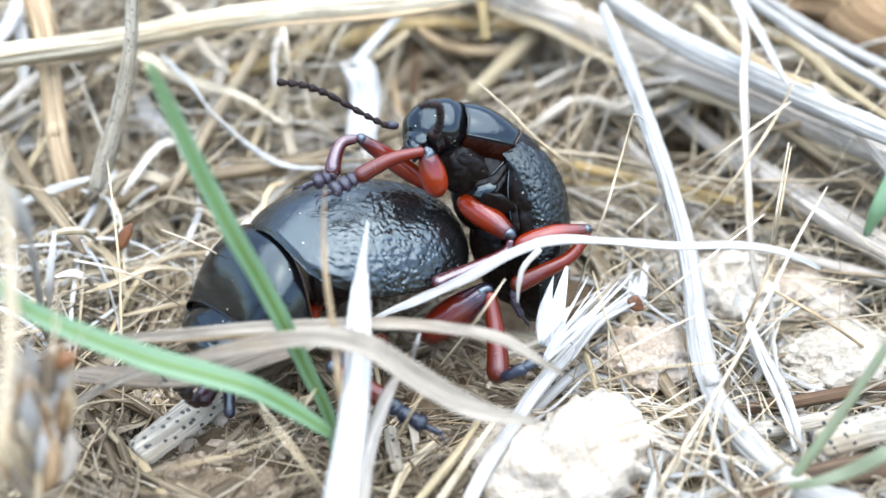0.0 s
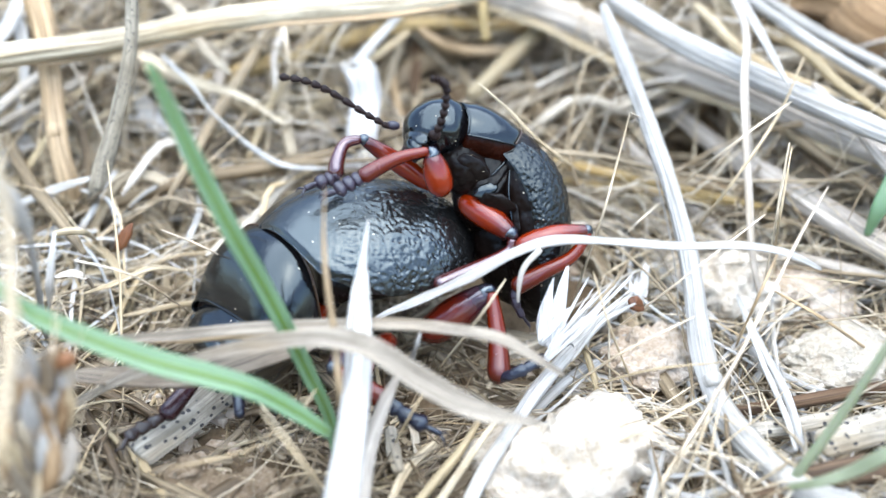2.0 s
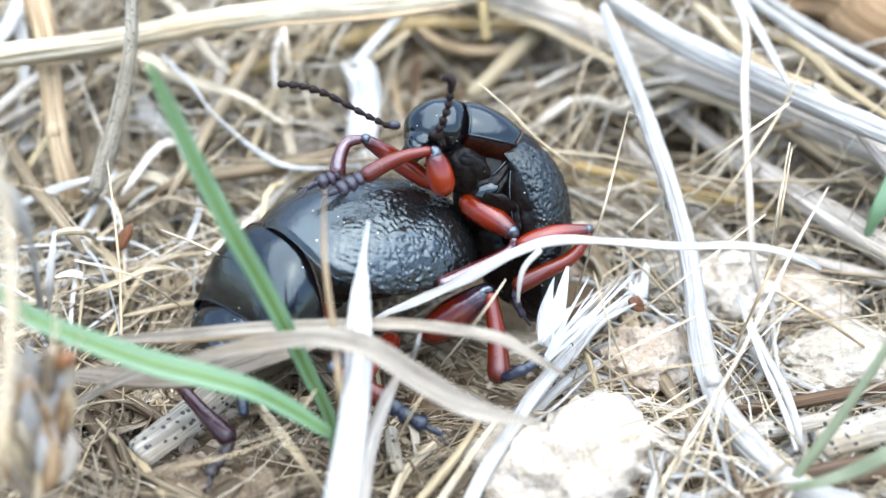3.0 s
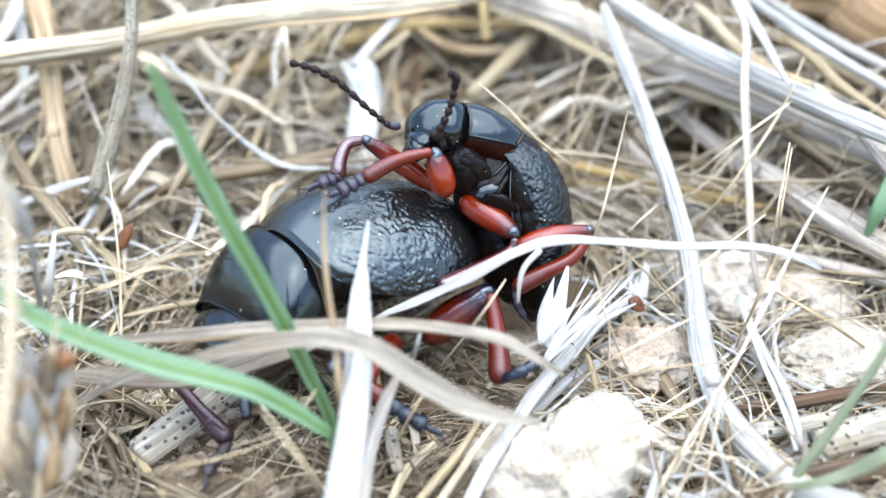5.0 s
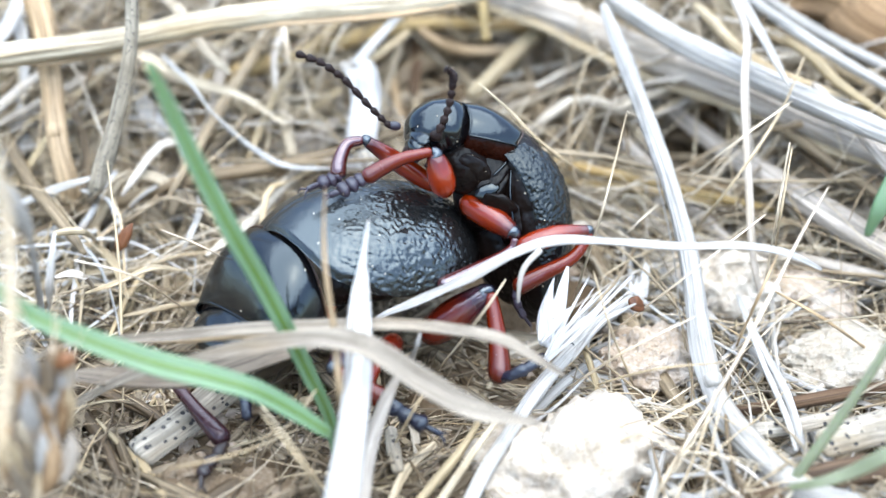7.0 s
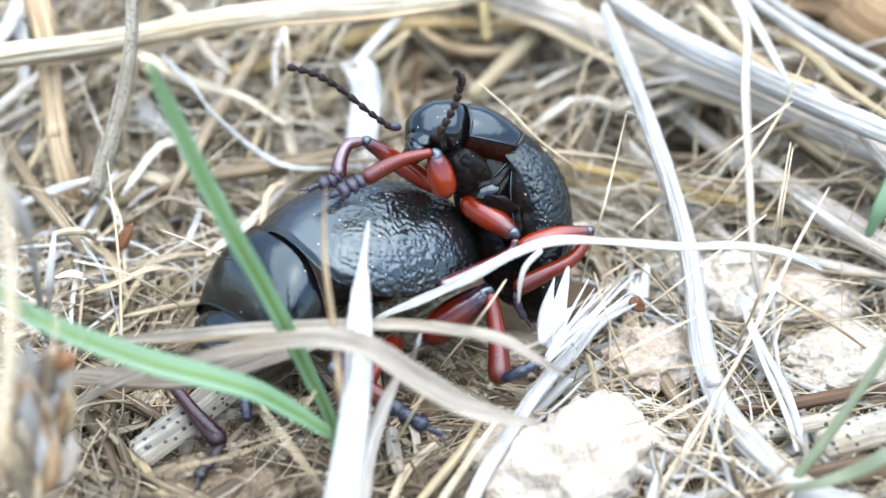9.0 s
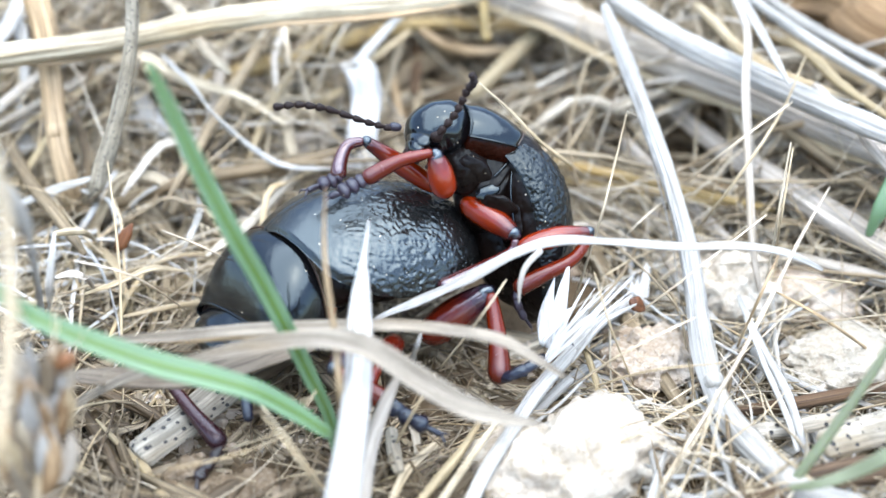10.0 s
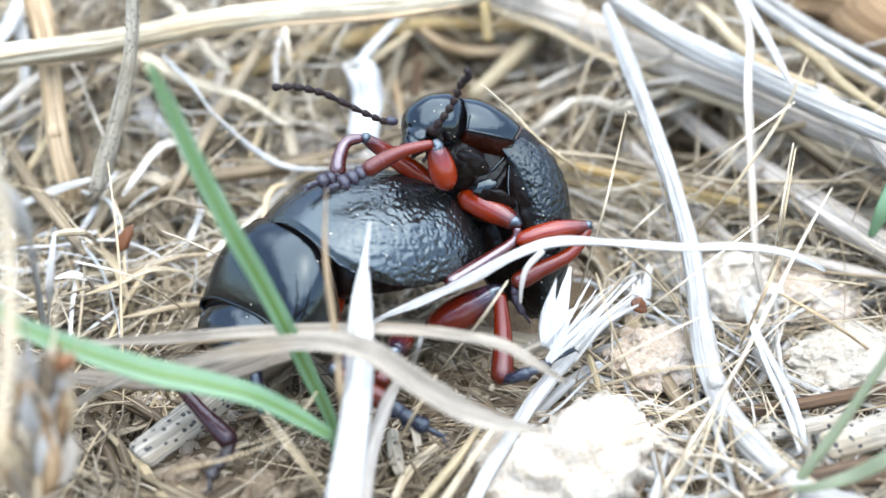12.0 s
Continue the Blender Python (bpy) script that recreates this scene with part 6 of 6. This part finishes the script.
# his legs on his body: seconds, then sideways and upward shift of the near and the far foreleg in mm, turn of the middle leg
LEG_STEPS = [(0.0, -0.20, 0.0, -0.12, 0.04, 2.6), (1.5, -0.14, 0.0, -0.08, 0.0, 2.4), (2.5, -0.02, 0.03, 0.0, 0.03, 0.6), (5.0, 0.0, 0.0, 0.0, 0.0, 0.0), (10.0, 0.0, 0.0, 0.0, 0.0, 0.0), (10.5, 0.02, 0.02, 0.02, 0.0, -0.8),
             (11.0, 0.07, 0.04, 0.06, -0.1, -3.0), (11.5, 0.12, 0.07, 0.08, -0.15, -5.0), (12.0, 0.15, 0.12, 0.10, -0.1, -6.0)]
ANT_FAR_SWING = [(0, -0.8, -11.9, 7.8), (0.3, -0.8, -11.4, 7.5), (0.5, -0.4, -8.0, 5.3), (0.7, -0.3, -7.6, 5.0), (0.9, -0.2, -5.7, 3.7), (1.1, -0.2, -5.1, 3.4), (1.3, -0.1, -3.8, 2.5), (1.5, -0.1, -4.9, 3.2), (1.7, -0.5, -9.0, 5.9), (2, -0.5, -9.6, 6.3), (2.2, -0.4, -8.5, 5.6), (2.5, -0.7, -11.2, 7.4), (2.8, -0.9, -12.7, 8.4), (3.2, -0.9, -12.5, 8.3), (4.8, -0.0, -1.2, 0.8), (5, -0.0, -1.2, 0.8), (5.5, 0.0, -0.0, 0.0), (6, -0.1, 3.7, -2.4), (6.5, -0.3, 7.4, -4.9), (6.8, -0.1, 4.9, -3.2), (7.2, -0.0, 1.8, -1.2), (8.8, -0.0, -1.9, 1.2), (9.2, -0.2, -6.5, 4.2), (9.6, -1.1, -13.6, 9.0), (10, -2.7, -21.1, 14.6), (10.3, -3.9, -24.9, 17.6), (10.6, -1.7, -16.7, 11.2), (11, -1.2, -14.4, 9.6), (11.4, -1.2, -14.2, 9.4), (12, -1.2, -14.6, 9.7)]
ANT_FAR_BEND = [(0, -0.1, 3.1, -2.0), (0.3, -0.0, 1.8, -1.2), (0.5, -0.0, 0.1, -0.1), (0.7, -0.0, 1.8, -1.2), (0.9, -0.0, -0.8, 0.5), (1.1, -0.0, -0.9, 0.6), (1.3, -0.0, -1.5, 1.0), (1.5, -0.0, -0.6, 0.4), (1.7, -0.1, 3.6, -2.3), (2, -0.1, 3.4, -2.2), (2.2, -0.0, 2.1, -1.4), (2.5, -0.0, 2.5, -1.6), (2.8, -0.0, 1.8, -1.1), (3.2, -0.1, 4.3, -2.8), (4.8, -0.0, 0.5, -0.3), (5, -0.0, -0.3, 0.2), (5.5, 0.0, -0.0, 0.0), (6, -0.0, 0.3, -0.2), (6.5, -0.0, 0.1, -0.1), (6.8, -0.0, 0.1, -0.1), (7.2, -0.0, 1.2, -0.8), (8.8, -0.1, 3.1, -2.0), (9.2, -0.0, -0.1, 0.0), (9.6, -0.1, 4.5, -2.9), (10, -0.0, 2.1, -1.4), (10.3, -0.0, -0.6, 0.4), (10.6, -0.1, 5.1, -3.3), (11, -0.1, 4.9, -3.2), (11.4, -0.0, 1.1, -0.7), (12, -0.0, 0.5, -0.3)]
ANT_NEAR_SWING = [(0, 56.6, -5.7, -18.5), (0.3, 49.6, -7.4, -16.0), (0.5, 42.1, -4.9, -13.5), (0.7, 42.9, -6.9, -13.6), (1.1, 39.9, -5.7, -12.6), (1.5, 26.3, -7.5, -7.5), (2, 28.3, -7.2, -8.3), (2.5, 22.0, -5.4, -6.3), (3, 22.4, -4.0, -6.7), (4.8, 7.3, -0.6, -2.4), (5.5, 0.0, -0.0, 0.0), (6, -9.6, 0.9, 3.1), (6.5, -9.7, -0.2, 3.7), (6.8, -9.7, -0.4, 3.9), (7.2, -9.7, -0.4, 3.9), (8.8, -9.2, 5.5, 0.7), (9.2, -9.1, 8.1, -0.7), (9.6, -9.1, 9.7, -1.6), (10, -9.1, 14.2, -4.0), (10.3, -9.1, 13.6, -3.7), (10.6, -9.1, 14.4, -4.2), (11, -9.1, 11.1, -2.4), (12, -9.1, 12.1, -2.9)]
ANT_NEAR_BEND = [(0, -42.1, -20.6, 24.3), (0.3, -60.3, -30.9, 22.5), (0.5, -37.6, -18.7, 13.8), (0.7, -36.5, -5.6, 10.8), (1.1, -38.2, -5.6, 9.2), (1.5, -16.9, -22.7, 2.3), (2, -30.3, -12.3, 2.7), (2.5, -19.7, 7.2, 4.5), (3, -15.7, 4.0, 6.8), (4.8, -5.0, 3.6, 4.4), (5.5, 0.0, -0.0, 0.0), (6, -0.8, 1.6, -7.0), (6.5, -6.9, 3.2, -9.9), (6.8, -2.8, 3.2, -8.3), (7.2, 1.0, 2.8, -6.8), (8.8, -1.9, 0.9, -3.0), (9.2, -0.8, -6.1, -4.4), (9.6, -0.7, -6.6, -2.7), (10, -6.6, 13.9, 11.3), (10.3, -2.4, 12.2, 12.9), (10.6, -0.9, 13.6, 15.7), (11, 7.8, 17.0, 20.9), (12, 5.5, 14.1, 18.3)]


def about(point, turn):
    """A turn about a point (mm)."""
    p = Vector(point) * MM
    return Matrix.Translation(p) @ turn @ Matrix.Translation(-p)


def female_move(t):
    """How far the female has moved at t from her resting pose, as a matrix of the world."""
    ts = [s[0] for s in FEMALE_STEPS]
    x, y, z, yaw, pitch = (float(np.interp(t, ts, [s[k] for s in FEMALE_STEPS])) for k in range(1, 6))
    lateral = Vector((0.36, -0.93, 0.0))
    turn = Matrix.Rotation(radians(yaw), 4, "Z") @ Matrix.Rotation(radians(-pitch), 4, lateral)
    return Matrix.Translation((x * MM, y * MM, z * MM)) @ about(FEM_TAIL, turn)


def standing(ob, moves):
    """Rows for a part of the female that the given moves of the world carry, free of her body."""
    rest = Matrix.Translation(PIVOT[ob] * MM)
    home = Matrix.Translation(PIVOT[FEMALE] * MM)
    return [(t, (female_move(t) @ home).inverted() @ m @ rest) for t, m in moves]


VIEW = Vector((0, 0.8385, -0.5448))


def motions():
    home = Matrix.Translation(PIVOT[FEMALE] * MM)
    walk(FEMALE, [(s[0], female_move(s[0]) @ home) for s in FEMALE_STEPS])
    times = [s[0] for s in FEMALE_STEPS]
    walk(MIDDLE_LEG, standing(MIDDLE_LEG, [(t, Matrix()) for t in times]))
    heel = (2.18, -5.67, 1.50)
    hind = [(0.0, 0.0), (1.5, 0.0), (2.0, 1.0), (3.0, 0.0), (10.0, 0.0), (10.5, 0.3), (11.0, 2.4), (11.5, 4.0), (12.0, 5.0)]
    walk(HIND_LEG, standing(HIND_LEG, [(t, about(heel, Matrix.Rotation(radians(a), 4, VIEW))) for t, a in hind]))
    # the stepping foreleg: seconds, heel, turn in the plane of sight, turn of its foot
    spot = Vector((-7.52, -8.55, 1.28))
    step = [(0.0, (-8.88, -7.31, 1.91), 78, 40), (1.7, (-8.88, -7.31, 1.91), 78, 40), (1.85, (-9.54, -7.40, 1.77), 84, -20), (2.0, (-10.15, -7.71, 1.66), 88, -60), (2.1, (-8.84, -8.10, 1.42), 40, -40),
            (2.2, (-7.72, -8.48, 1.38), 0, 20), (2.5, (-7.56, -8.53, 1.32), 0, 5), (3.0, spot, 0, 0), (12.0, spot, 0, 0)]
    walk(FORELEG, standing(FORELEG, [(t, Matrix.Translation((Vector(p) - spot) * MM) @ about(spot, Matrix.Rotation(radians(a), 4, VIEW))) for t, p, a, b in step]))
    off = (PIVOT[FORE_TOES] - PIVOT[FORELEG]) * MM
    walk(FORE_TOES, [(t, Matrix.Translation(off) @ Matrix.Rotation(radians(b), 4, VIEW)) for t, p, a, b in step])
    # the male and his antennae
    seat = Matrix.Translation(PIVOT[MALE] * MM)
    walk(MALE, [(t, Matrix.Translation((x * MM, y * MM, z * MM)) @ about(MALE_TAIL, Matrix.Rotation(radians(-a), 4, "Y")) @ seat) for t, x, y, z, a in MALE_STEPS])
    for ob, k in ((MALE_FORE, 1), (MALE_FAR_FORE, 3)):
        rest = (PIVOT[ob] - PIVOT[MALE]) * MM
        walk(ob, [(s[0], Matrix.Translation(rest + Vector((s[k], 0.0, s[k + 1])) * MM)) for s in LEG_STEPS])
    rest = Matrix.Translation((PIVOT[MALE_MIDDLE] - PIVOT[MALE]) * MM)
    walk(MALE_MIDDLE, [(s[0], rest @ Matrix.Rotation(radians(s[5]), 4, VIEW)) for s in LEG_STEPS])
    for ant, swing, bend in ((ANT_FAR, ANT_FAR_SWING, ANT_FAR_BEND), (ANT_NEAR, ANT_NEAR_SWING, ANT_NEAR_BEND)):
        base = (PIVOT[ant[0]] - PIVOT[MALE])
        walk(ant[0], [(t, pose(*(base * MM), rx, ry, rz)) for t, rx, ry, rz in swing])
        mid = (PIVOT[ant[1]] - PIVOT[ant[0]])
        for joint in ant[1:]:
            walk(joint, [(t, pose(*(mid * MM), rx, ry, rz)) for t, rx, ry, rz in bend])
    # grass stirred at the end
    for ob, foot_at, rows in ((DROOP, (-3.63, -10.74, 3.60), [(0.0, 0.5), (2.0, 0.3), (2.5, -0.3), (5.0, 0.0), (10.5, 0.0), (11.5, -0.4), (12.0, -2.3)]),
                              (ARCH, (-12.87, -8.00, 5.24), [(0.0, 0.0), (9.0, 0.0), (10.0, 0.1), (11.5, 0.15), (12.0, 0.6)]),
                              (BROAD, (-8.45, -9.51, 5.85), [(0.0, 0.0), (9.0, 0.0), (10.0, 0.1), (11.5, 0.2), (12.0, 0.9)]),
                              (AWN_A, (4.80, -4.48, 4.42), [(0.0, 2.0), (1.5, 1.9), (2.0, 0.9), (5.0, 0.1), (9.0, -0.3), (11.0, -0.4), (12.0, -1.0)]),
                              (AWN_B, (4.80, -4.48, 4.42), [(0.0, 2.0), (1.5, 1.9), (2.0, 0.9), (5.0, 0.1), (9.0, -0.3), (11.0, -0.4), (12.0, -1.0)])):
        rest = Matrix.Translation(PIVOT[ob] * MM)
        walk(ob, [(t, about(foot_at, Matrix.Rotation(radians(a), 4, VIEW)) @ rest) for t, a in rows])


motions()
